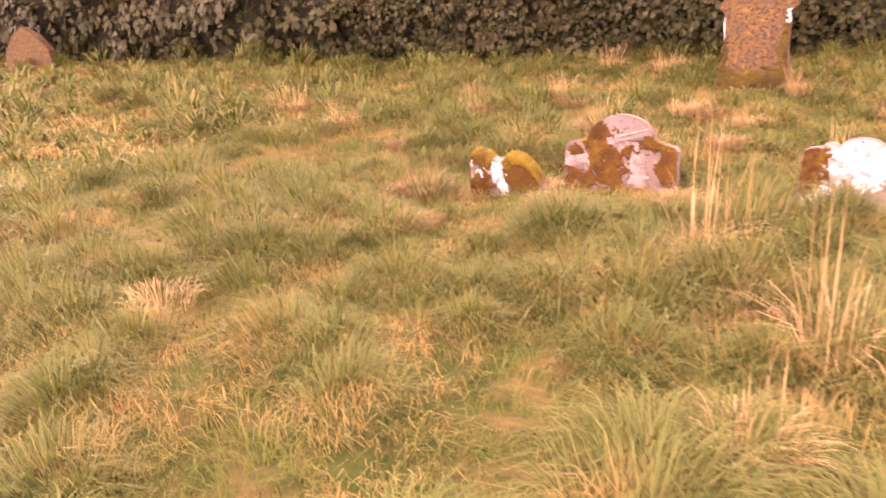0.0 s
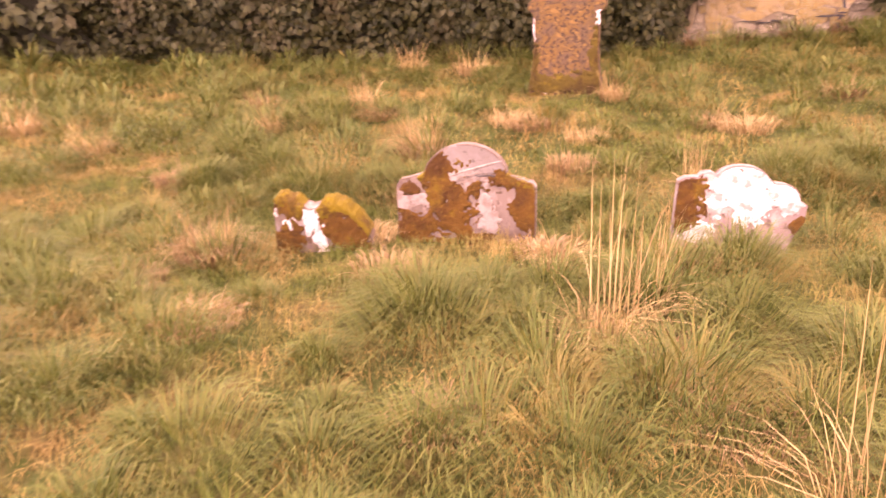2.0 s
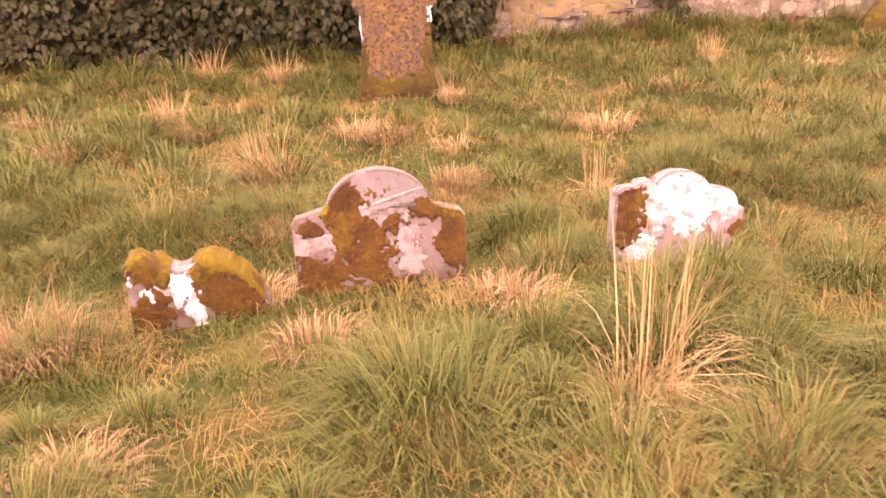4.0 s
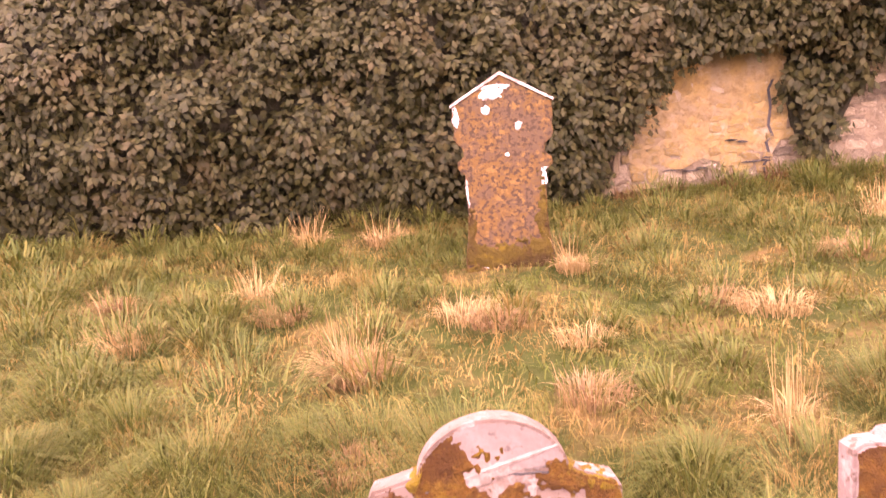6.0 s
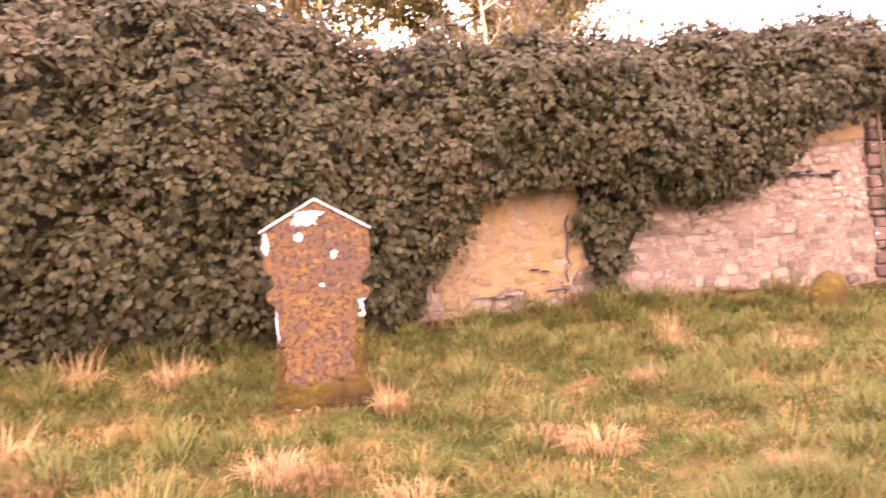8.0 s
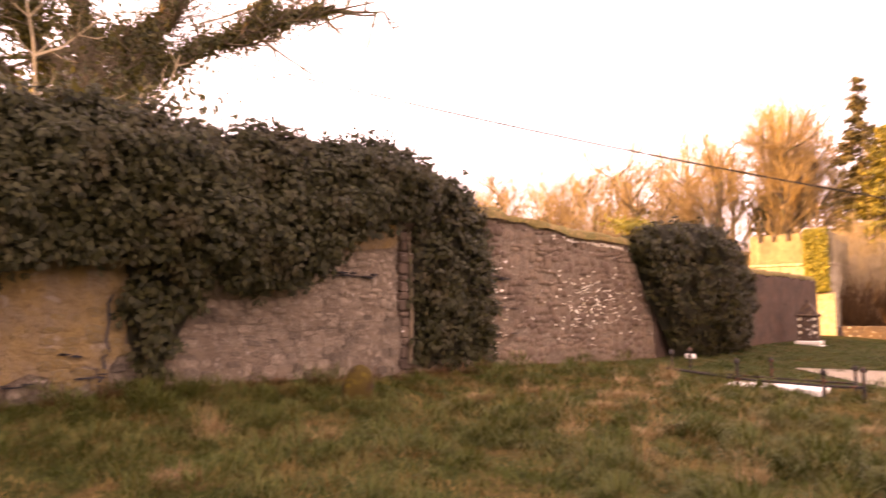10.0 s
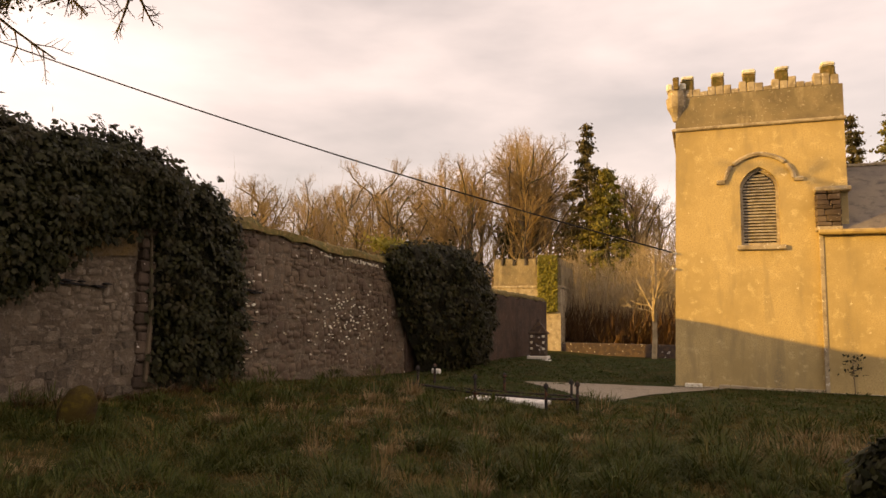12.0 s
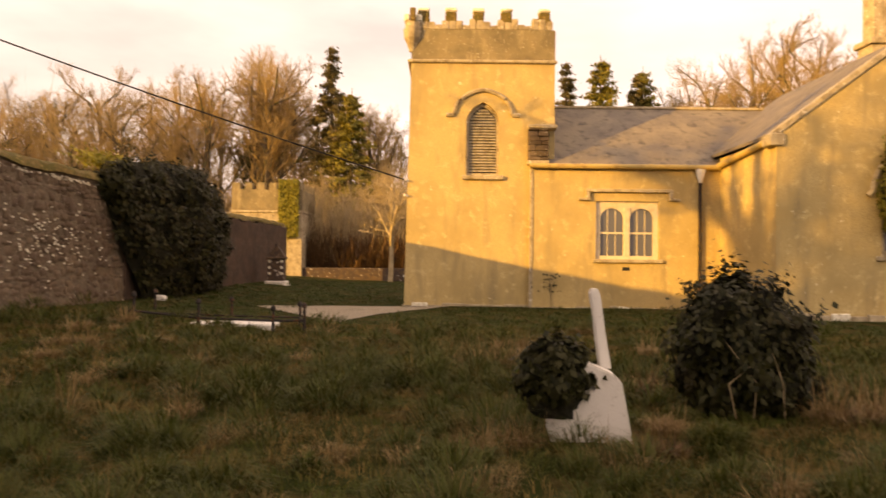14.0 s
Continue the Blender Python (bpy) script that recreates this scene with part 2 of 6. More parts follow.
M_STONE_A = stained_stone("mossy_grey_stone", (0.10, 0.072, 0.06), [((0.17, 0.14, 0.13), 6, 0.52, 0.62), ((0.06, 0.035, 0.02), 11, 0.5, 0.62)])
M_STONE_B = stained_stone("pink_grey_sandstone", (0.100, 0.073, 0.063), [((0.072, 0.048, 0.038), 5, 0.46, 0.6), ((0.15, 0.12, 0.11), 13, 0.52, 0.64), ((0.05, 0.03, 0.018), 26, 0.58, 0.66)])
M_STONE_C = stained_stone("pink_grey_limestone", (0.135, 0.098, 0.09), [((0.20, 0.165, 0.155), 9, 0.5, 0.62), ((0.07, 0.046, 0.036), 20, 0.56, 0.64)])
M_STONE_D = stained_stone("orange_lichen_limestone", (0.055, 0.034, 0.019), [((0.076, 0.041, 0.012), 7, 0.44, 0.56), ((0.105, 0.060, 0.018), 15, 0.54, 0.62), ((0.030, 0.018, 0.011), 24, 0.50, 0.58)])
M_TOP_MOSS = surface("yellow_cushion_moss", [(0.118, 0.078, 0.001), ((0.066, 0.034, 0.001), 9, 0.47, 0.60), ((0.16, 0.11, 0.003), 22, 0.55, 0.68)], bump_scale=110, bump_strength=1.0, bump_dist=0.02)
M_MOSS = surface("thick_moss", [(0.082, 0.034, 0.0015), ((0.105, 0.060, 0.002), 9, 0.54, 0.68), ((0.050, 0.018, 0.001), 6, 0.48, 0.62), ((0.11, 0.06, 0.006), 40, 0.58, 0.68)], bump_scale=110, bump_strength=1.0, bump_dist=0.02)
M_DARK_MOSS = surface("dark_olive_moss", [(0.052, 0.034, 0.003), ((0.095, 0.066, 0.004), 10, 0.5, 0.64), ((0.030, 0.015, 0.002), 5, 0.5, 0.62)], bump_scale=70, bump_strength=1.0, bump_dist=0.02)
M_PALE_LICHEN = surface("pale_lichen_film", [(0.16, 0.13, 0.12), ((0.11, 0.083, 0.073), 16, 0.46, 0.6)], bump_scale=60, bump_strength=0.5)
M_WHITE_LICHEN = surface("white_lichen", [(0.33, 0.30, 0.295), ((0.17, 0.13, 0.12), 13, 0.50, 0.62), ((0.07, 0.045, 0.035), 34, 0.62, 0.68)], bump_scale=60, bump_strength=0.5)
M_FRESH = surface("bare_pale_stone", [(0.098, 0.080, 0.075), ((0.118, 0.098, 0.094), 7, 0.45, 0.6), ((0.06, 0.045, 0.04), 22, 0.60, 0.7)], bump_scale=45, bump_strength=0.3)

# ---- helpers of the scene ----
rng = np.random.default_rng(7)


def thing(name, label, category, at=(0, 0, 0), group="", kind="", turn=0.0):
    e = new(name)
    e.empty_display_size = 0.2
    e.matrix_world = pose(*at, 0, 0, turn)
    return tagged(e, label, category, group, kind)


def part(name, bm, mat, parent=None, label="", smooth=False):
    me = bpy.data.meshes.new(name)
    bm.to_mesh(me)
    bm.free()
    me.materials.append(mat)
    if smooth:
        me.polygons.foreach_set("use_smooth", [True] * len(me.polygons))
    ob = new(name, me)
    ob.parent = parent
    return tagged(ob, label)


def raw(name, verts, faces, mat, parent=None, label="", smooth=False):
    """A mesh from arrays; faces is a list of index arrays, each of one face size."""
    me = bpy.data.meshes.new(name)
    verts = np.asarray(verts, dtype=np.float32)
    sizes = np.concatenate([np.full(len(f), f.shape[1]) for f in faces])
    loops = np.concatenate([f.ravel() for f in faces])
    me.vertices.add(len(verts))
    me.vertices.foreach_set("co", verts.ravel())
    me.loops.add(len(loops))
    me.loops.foreach_set("vertex_index", loops.astype(np.int32))
    me.polygons.add(len(sizes))
    me.polygons.foreach_set("loop_start", np.concatenate([[0], np.cumsum(sizes)[:-1]]).astype(np.int32))
    me.update(calc_edges=True)
    me.validate()
    if smooth:
        me.polygons.foreach_set("use_smooth", np.ones(len(sizes), dtype=bool))
    me.materials.append(mat)
    ob = new(name, me)
    ob.parent = parent
    return tagged(ob, label)


def box(bm, x0, x1, y0, y1, z0, z1, bevel=0.0, jitter=0.0):
    r = bmesh.ops.create_cube(bm, size=1)
    for v in r["verts"]:
        v.co = Vector(((x0 + x1) / 2 + v.co.x * (x1 - x0), (y0 + y1) / 2 + v.co.y * (y1 - y0), (z0 + z1) / 2 + v.co.z * (z1 - z0)))
        if jitter:
            v.co += Vector(rng.uniform(-jitter, jitter, 3))
    if bevel:
        es = list({e for v in r["verts"] for e in v.link_edges})
        bmesh.ops.bevel(bm, geom=es, offset=bevel, segments=1, affect="EDGES")
    return bm


def boxes(*rows, bevel=0.0, jitter=0.0):
    bm = bmesh.new()
    for r in rows:
        box(bm, *r, bevel=bevel, jitter=jitter)
    return bm


def prism(outline, depth0, depth1, axis="y", bevel=0.0):
    """A flat outline of (a, z) pulled from depth0 to depth1 along x or y."""
    bm = bmesh.new()
    ring = []
    for d in (depth0, depth1):
        ring.append([bm.verts.new((a, d, z) if axis == "y" else (d, a, z)) for a, z in outline])
    n = len(outline)
    bm.faces.new(ring[0])
    bm.faces.new(ring[1][::-1])
    for i in range(n):
        bm.faces.new((ring[0][i], ring[1][i], ring[1][(i + 1) % n], ring[0][(i + 1) % n]))
    bmesh.ops.recalc_face_normals(bm, faces=bm.faces)
    if bevel:
        es = [e for e in bm.edges if len(e.link_faces) == 2 and any(len(f.verts) == n for f in e.link_faces)]
        bmesh.ops.bevel(bm, geom=es, offset=bevel, segments=2, affect="EDGES")
    return bm


def bars(bm, pts, radius, sides=6):
    """A tube along points, radius one number or one a point."""
    rings = []
    for i, p in enumerate(pts):
        p = Vector(p)
        d = (Vector(pts[min(i + 1, len(pts) - 1)]) - Vector(pts[max(i - 1, 0)])).normalized()
        u = d.orthogonal().normalized()
        w = d.cross(u)
        r = radius[i] if isinstance(radius, (list, tuple)) else radius
        rings.append([bm.verts.new(p + (u * math.cos(k * math.tau / sides) + w * math.sin(k * math.tau / sides)) * r) for k in range(sides)])
    for a, b in zip(rings, rings[1:]):
        for k in range(sides):
            bm.faces.new((a[k], a[(k + 1) % sides], b[(k + 1) % sides], b[k]))
    bm.faces.new(rings[0][::-1])
    bm.faces.new(rings[-1])
    bmesh.ops.recalc_face_normals(bm, faces=bm.faces)
    return bm


def hash2(i, j, seed):
    h = np.sin(i * 127.1 + j * 311.7 + seed * 74.7) * 43758.5453
    return h - np.floor(h)


def vnoise(x, y, scale, seed=0):
    """Smooth value noise, 0 to 1."""
    x, y = np.asarray(x) / scale, np.asarray(y) / scale
    i, j = np.floor(x), np.floor(y)
    u, v = x - i, y - j
    u, v = u * u * (3 - 2 * u), v * v * (3 - 2 * v)
    a = hash2(i, j, seed) * (1 - u) + hash2(i + 1, j, seed) * u
    b = hash2(i, j + 1, seed) * (1 - u) + hash2(i + 1, j + 1, seed) * u
    return a * (1 - v) + b * v


def sstep(a, b, x):
    t = np.clip((np.asarray(x) - a) / (b - a), 0, 1)
    return t * t * (3 - 2 * t)


WALL_Y = 12.15


def ground_z(x, y):
    """The height of the ground."""
    x, y = np.asarray(x, dtype=float), np.asarray(y, dtype=float)
    west = np.interp(y, [-40, -4, 0, 3, 5.1, 9.2, 12.15, 16, 60], [-0.3, -0.05, 0.0, 0.18, 0.17, 0.45, 0.74, 0.8, 0.8]) + 0.032 * np.clip(-3 - x, 0, 40)
    east = np.interp(y, [-40, 4, 9, 12.2, 16, 60], [0.1, 0.15, 0.22, 0.46, 0.5, 0.5])
    k = sstep(9, 19, x)
    near = np.interp(y, [-40, 0, 3], [0.12, 0.16, 0.18])
    k2 = sstep(1, 4, x) * (y < 3)
    west = west * (1 - k2) + np.where(y < 3, near, west) * k2
    rough = 1 - sstep(11, 17, x)
    hum = (vnoise(x, y, 0.9, 1) - 0.5) * 0.16 + (vnoise(x, y, 0.35, 2) - 0.5) * 0.07 + (vnoise(x, y, 2.6, 3) - 0.5) * 0.10
    far = 9 * sstep(62, 150, x) + 9 * sstep(45, 160, y) + 9 * sstep(52, 84, x) * sstep(2, -14, y)
    return west * (1 - k) + east * k + hum * (rough * 0.85 + 0.06) + far

# ---- ground ----


def spread(lo, hi, fine_lo, fine_hi, step):
    a = np.arange(fine_lo, fine_hi, step)
    left = fine_lo - np.cumsum(step * 1.25 ** np.arange(1, 60))
    right = fine_hi + np.cumsum(step * 1.25 ** np.arange(0, 60))
    return np.concatenate([[lo], left[left > lo][::-1], a, right[right < hi], [hi]])


gx, gy = spread(-700, 900, -12, 24, 0.22), spread(-700, 900, -9, 13, 0.22)
GX, GY = np.meshgrid(gx, gy)
ids = np.arange(GX.size).reshape(GX.shape)
quads = np.stack([ids[:-1, :-1], ids[:-1, 1:], ids[1:, 1:], ids[1:, :-1]], -1).reshape(-1, 4)
ground = raw("ground", np.stack([GX, GY, ground_z(GX, GY)], -1).reshape(-1, 3), [quads], M_SOIL, smooth=True)
tagged(ground, "uneven churchyard ground under rough tussocky grass", "ground", kind="structure")

# gravel patch beside the church
px = np.linspace(0, 1, 40)
edge_near = np.stack([15.6 + 6.2 * px, 5.4 - 2.9 * px + 0.5 * np.sin(px * 3)], -1)
edge_far = np.stack([20.4 + 1.5 * px, 8.6 - 5.6 * px + 0.25 * np.sin(px * 5)], -1)
rows = [edge_near * (1 - k) + edge_far * k for k in np.linspace(0, 1, 14)]
pv = np.concatenate(rows)
pv = np.column_stack([pv, ground_z(pv[:, 0], pv[:, 1]) + 0.012 + 0.01 * vnoise(pv[:, 0], pv[:, 1], 0.3, 9)])
pid = np.arange(14 * 40).reshape(14, 40)
pq = np.stack([pid[:-1, :-1], pid[:-1, 1:], pid[1:, 1:], pid[1:, :-1]], -1).reshape(-1, 4)
tagged(raw("gravel_path", pv, [pq], M_GRAVEL, smooth=True), "pale gravel path beside the church tower", "path", kind="structure")

# ---- churchyard wall ----


def wall_top(x):
    return np.interp(x, [-60, -2, 8, 10.4, 11, 13.5, 18, 20, 27, 38, 46], [4.3, 4.1, 4.2, 3.95, 3.95, 3.85, 3.8, 3.75, 3.45, 3.55, 3.5])


wx = np.concatenate([np.arange(-60, 0, 1.0), np.arange(0, 40.3, 0.2)])
top = wall_top(wx) + (vnoise(wx, wx * 0, 0.45, 11) - 0.5) * 0.14
base = ground_z(wx, wx * 0 + WALL_Y) - 0.3
levels = np.linspace(0, 1, 18)
front = np.stack([np.stack([wx, WALL_Y + 0.03 - 0.10 * (1 - s) + (vnoise(wx, wx * 0 + s * 4, 0.3, 12) - 0.5) * 0.05, base + (top - base) * s], -1) for s in levels])
back = np.stack([np.stack([wx, wx * 0 + WALL_Y + 0.62, base + (top - 0.05 - base) * s], -1) for s in (1.0, 0.0)])
wv = np.concatenate([front, back])
wid = np.arange(wv.shape[0] * wv.shape[1]).reshape(wv.shape[:2])
wq = np.stack([wid[:-1, :-1], wid[:-1, 1:], wid[1:, 1:], wid[1:, :-1]], -1).reshape(-1, 4)
wall_north = raw("wall_north", wv.reshape(-1, 3), [wq], M_MORTAR, smooth=False)
tagged(wall_north, "tall old rubble stone churchyard wall with lime mortar", "wall", kind="structure")

# ochre render left under the ivy, and brown render farther along
oc = [(0.72, 1.2), (0.9, 1.7), (1.2, 2.25), (1.65, 2.6), (2.8, 2.6), (2.85, 1.9), (2.78, 1.4), (2.6, 1.12), (2.3, 1.2), (2.0, 1.05), (1.7, 1.14), (1.4, 1.0), (1.1, 1.12), (0.9, 1.05)]
part("render_patch", prism(oc, WALL_Y - 0.072, WALL_Y + 0.05), M_OCHRE, wall_north, "flaking ochre lime render")
oc = [(6.2, 2.9), (6.5, 3.6), (7.75, 3.9), (7.75, 3.0), (7.2, 2.95), (6.8, 2.88)]
part("render_patch", prism(oc, WALL_Y - 0.06, WALL_Y + 0.05), M_OCHRE, wall_north, "flaking ochre lime render")
xs = np.linspace(19.0, 40, 60)
oc = [(x, 0.2) for x in (19.0, 40.0)] + [(x, float(wall_top(x)) - 0.12 + 0.06 * math.sin(x * 3)) for x in xs[::-1]]
part("render_patch", prism(oc, WALL_Y - 0.10, WALL_Y + 0.05), M_BROWN_RENDER, wall_north, "dark red-brown weathered render")
# worn buttress beside the ivy column, of rough blocks
zb = 0.4
while zb < 3.4:
    hb = float(rng.uniform(0.12, 0.24))
    part("buttress_stone", boxes((7.80 + float(rng.uniform(-0.03, 0.05)), 8.16 + float(rng.uniform(-0.05, 0.03)), WALL_Y - 0.115 - float(rng.uniform(0, 0.03)), WALL_Y + 0.2, zb, zb + hb - 0.012), bevel=0.03, jitter=0.02), M_LICHEN_STONE, wall_north)
    zb += hb
# mossy coping of earth and grass along the open stretch
cx = np.arange(10.0, 40, 0.25)
ct = wall_top(cx)
cv = []
for k, (dy, dz) in enumerate(((-0.06, -0.06), (-0.04, 0.06), (0.12, 0.16), (0.35, 0.18), (0.6, 0.1), (0.66, -0.08))):
    cv.append(np.stack([cx, WALL_Y + dy + (vnoise(cx, cx * 0 + k, 0.4, 21) - 0.5) * 0.08, ct + dz + (vnoise(cx, cx * 0 + k, 0.5, 22) - 0.5) * 0.12], -1))
cv = np.stack(cv)
cid = np.arange(cv.shape[0] * cv.shape[1]).reshape(cv.shape[:2])
part_coping = raw("coping", cv.reshape(-1, 3), [np.stack([cid[:-1, :-1], cid[:-1, 1:], cid[1:, 1:], cid[1:, :-1]], -1).reshape(-1, 4)], M_MOSSY_STONE, wall_north, "mossy earth-covered coping", smooth=True)

# ---- ivy ----


def leaves(name, pos, normal, size, mat, parent, label="", tip_to=None):
    """Folded pointed leaves at pos, facing along normal."""
    n = len(pos)
    nrm = normal / np.linalg.norm(normal, axis=1, keepdims=True)
    up = np.column_stack([rng.normal(0, 0.5, n), rng.normal(0, 0.5, n), np.full(n, -1.0)])
    if tip_to is not None:
        up = tip_to
    side = np.cross(up, nrm)
    side /= np.linalg.norm(side, axis=1, keepdims=True) + 1e-9
    down = np.cross(nrm, side)
    s = size[:, None]
    a = pos - down * s * 0.5
    tip = pos + down * s * 0.6
    l = pos + side * s * 0.34 - nrm * s * 0.1
    r = pos - side * s * 0.34 - nrm * s * 0.1
    v = np.stack([a, l, tip, r], 1).reshape(-1, 3)
    k = np.arange(n)[:, None] * 4
    return raw(name, v, [np.concatenate([k + [0, 1, 2], k + [0, 2, 3]])], mat, parent, label)


def ivy_sheet(name, label, x0, x1, bottom, crest, bulge, count, size=(0.062, 0.115), seed=0, over=0.9, cell=0.22, clump=0.45, y_wall=WALL_Y, mat=None):
    """Ivy over the wall between x0 and x1: a lumpy mass from its lower edge up the face and over the top, clad in leaves."""
    e = thing(name, label, "ivy", ((x0 + x1) / 2, y_wall, 0))
    nx, nv = max(6, int((x1 - x0) / cell)), 22

    def surf(x, v, extra=0.0):
        zb, zt = bottom(x), crest(x)
        f = np.clip(v / 0.72, 0, 1)
        o = np.clip((v - 0.72) / 0.28, 0, 1)
        lump = (vnoise(x, v * 6, clump, seed + 31) - 0.5) * 0.85 + (vnoise(x, v * 9, clump * 2.4, seed + 32) - 0.5) * 0.5
        b = bulge(x) * np.clip(np.sin(np.pi * np.clip(f * 0.86 + 0.1, 0, 1)), 0.12, 1) ** 0.6
        y = y_wall - b * (1 - o) - (lump * np.minimum(b, 1) * 0.6 + extra) * (1 - o) + o * over
        z = zb + (zt - zb) * f - o * o * 0.7 + lump * 0.35 * f + extra * o
        return np.stack([x, y, z], -1)

    xs, vs = np.meshgrid(np.linspace(x0, x1, nx), np.linspace(0, 1, nv))
    hull = surf(xs, vs, -0.07)
    hid = np.arange(nx * nv).reshape(nv, nx)
    off = np.array([(x0 + x1) / 2, y_wall, 0])
    raw("foliage_core", hull.reshape(-1, 3) - off, [np.stack([hid[:-1, :-1], hid[:-1, 1:], hid[1:, 1:], hid[1:, :-1]], -1).reshape(-1, 4)], M_IVY_CORE, e, "dark hull, coloured as the shade among the ivy leaves", smooth=True)
    heads = count // 10
    count = heads * 10
    x, v = np.repeat(rng.uniform(x0, x1, heads), 10), np.repeat(rng.uniform(0, 1, heads), 10)
    o = np.clip((v - 0.6) / 0.4, 0, 1)
    proud = np.repeat(rng.exponential(0.06, heads), 10)
    axis = np.column_stack([np.repeat(rng.normal(0, 0.35, heads), 10), -0.8 + 0.8 * o, 0.45 + 0.5 * o + np.repeat(rng.normal(0, 0.25, heads), 10)])
    axis /= np.linalg.norm(axis, axis=1, keepdims=True)
    spray = rng.normal(0, 1, (count, 3))
    spray -= (spray * axis).sum(1, keepdims=True) * axis * 0.75
    spray /= np.linalg.norm(spray, axis=1, keepdims=True)
    reach = (size[0] + size[1]) * 0.42 * np.repeat(rng.uniform(0.7, 1.5, heads), 10)[:, None]
    p = surf(x, v, 0.0) + np.repeat(rng.normal(0, 1, (heads, 3)) * np.array([0.06, 0.06, 0.07]), 10, axis=0)
    p += axis * proud[:, None] + spray * reach + np.array([0, 0, -0.25]) * reach
    nrm = axis + spray * 0.35 + rng.normal(0, 0.18, (count, 3))
    leaves("leaves", p - off, nrm, rng.uniform(size[0], size[1], count), mat or M_IVY, e, tip_to=spray + np.array([0, 0, -0.55]) + rng.normal(0, 0.2, (count, 3)))
    return e


def ivy_low(x):
    g = ground_z(x, np.asarray(x) * 0 + 11.6) + 0.05
    edge = np.interp(x, [0.05, 0.4, 0.8, 1.3, 1.7, 2.7, 3.9, 4.6, 5.2, 5.8, 6.4, 7.2, 8.0], [0.7, 1.15, 1.65, 2.2, 2.42, 2.42, 2.3, 2.15, 2.2, 2.6, 2.95, 3.3, 3.6])
    return np.where(x < 0.05, g, edge + (vnoise(x, np.asarray(x) * 0, 0.35, 40) - 0.5) * 0.25)


def ivy_crest(x):
    return np.interp(x, [-60, -12, -6, -2, 0, 3, 5, 7.4, 8.6, 9.6, 10.5], [6.5, 5.8, 5.3, 4.75, 4.25, 4.3, 4.5, 4.72, 4.6, 4.3, 4.0]) + (vnoise(x, np.asarray(x) * 0, 0.8, 41) - 0.5) * 0.25


ivy_sheet("ivy", "dense dark ivy smothering the old wall beside the tall headstone", -9, 0.4, lambda x: np.where(x < 0.05, ivy_low(x), 0.8), ivy_crest, lambda x: np.interp(x, [-9, -2, 0, 0.4], [1.3, 1.0, 0.6, 0.35]), 76000, seed=1)
ivy_sheet("ivy", "thick ivy hanging over the rubble wall top", 0.3, 8.2, ivy_low, ivy_crest, lambda x: np.interp(x, [0.3, 2, 5, 8.2], [0.55, 0.75, 0.7, 0.5]), 58000, seed=2)
ivy_sheet("hedge", "dark overgrown ivy hedge along the churchyard edge", -46, -8.6, lambda x: ground_z(x, x * 0 + 10.6) + 0.02, ivy_crest, lambda x: 1.5 + 0 * x, 46000, size=(0.12, 0.23), seed=3, cell=0.4, clump=0.9)
ivy_sheet("ivy_strand", "hanging strand of dark ivy on bare wall", 2.75, 3.75, lambda x: np.interp(x, [2.75, 2.9, 3.1, 3.3, 3.55, 3.75], [1.9, 1.2, 0.98, 1.15, 1.55, 2.0]), lambda x: 2.55 + 0 * x, lambda x: 0.28 + 0 * x, 1700, size=(0.08, 0.13), seed=4, over=0.1, cell=0.08)
ivy_sheet("ivy_column", "column of ivy growing from grass to wall top", 8.1, 10.55, lambda x: ground_z(x, x * 0 + 11.9) + 0.03, lambda x: ivy_crest(x), lambda x: np.interp(x, [8.1, 8.5, 10.2, 10.55], [0.12, 0.26, 0.24, 0.1]), 9000, size=(0.08, 0.13), seed=5)
ivy_sheet("ivy_mound", "rounded ivy mound growing over the wall", 17.6, 27.0, lambda x: np.interp(x, [17.6, 19.6, 20.0, 27], [3.7, 0.5, 0.4, 0.5]), lambda x: np.interp(x, [17.6, 18.6, 21.5, 24, 26, 27], [3.95, 4.35, 4.75, 4.7, 4.2, 3.6]), lambda x: np.interp(x, [17.6, 19.5, 22, 25, 27], [0.15, 0.7, 1.4, 1.2, 0.3]), 13000, size=(0.1, 0.18), seed=6)

# yellow leaves along the mound's crest, the sunlight put in their colour
crest_leaf = thing("ivy_tuft", "leaves topping the ivy mound, coloured sunlit yellow-green", "ivy", (18.6, 12.5, 4.25))
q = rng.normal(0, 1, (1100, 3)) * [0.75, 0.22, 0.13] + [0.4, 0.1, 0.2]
leaves("leaves", q, rng.normal(0, 0.6, q.shape) + [0, -0.3, 0.8], rng.uniform(0.07, 0.13, len(q)), M_IVY_SUNLIT, crest_leaf)

# ---- headstones ----


def arc(cx, cz, rx, rz, a0, a1, n=12):
    return [(cx + rx * math.cos(radians(a0 + (a1 - a0) * i / n)), cz + rz * math.sin(radians(a0 + (a1 - a0) * i / n))) for i in range(n + 1)]


def slab(outline, thick, mat, name, label, at, lean=0.0, roll=0.0, turn=0.0, rough=0.004):
    """An upright stone slab of that outline, its foot in the ground, edges worn round."""
    bm = prism(outline, -thick / 2, thick / 2, bevel=0.012)
    bmesh.ops.triangulate(bm, faces=[f for f in bm.faces if len(f.verts) > 4])
    me = bpy.data.meshes.new(name)
    for v in bm.verts:
        v.co += Vector(noise.noise_vector(v.co * 9)) * rough
    bm.to_mesh(me)
    bm.free()
    me.materials.append(mat)
    ob = new(name, me)
    ob.matrix_world = pose(*at, lean, roll, turn)
    return tagged(ob, label, "headstone")


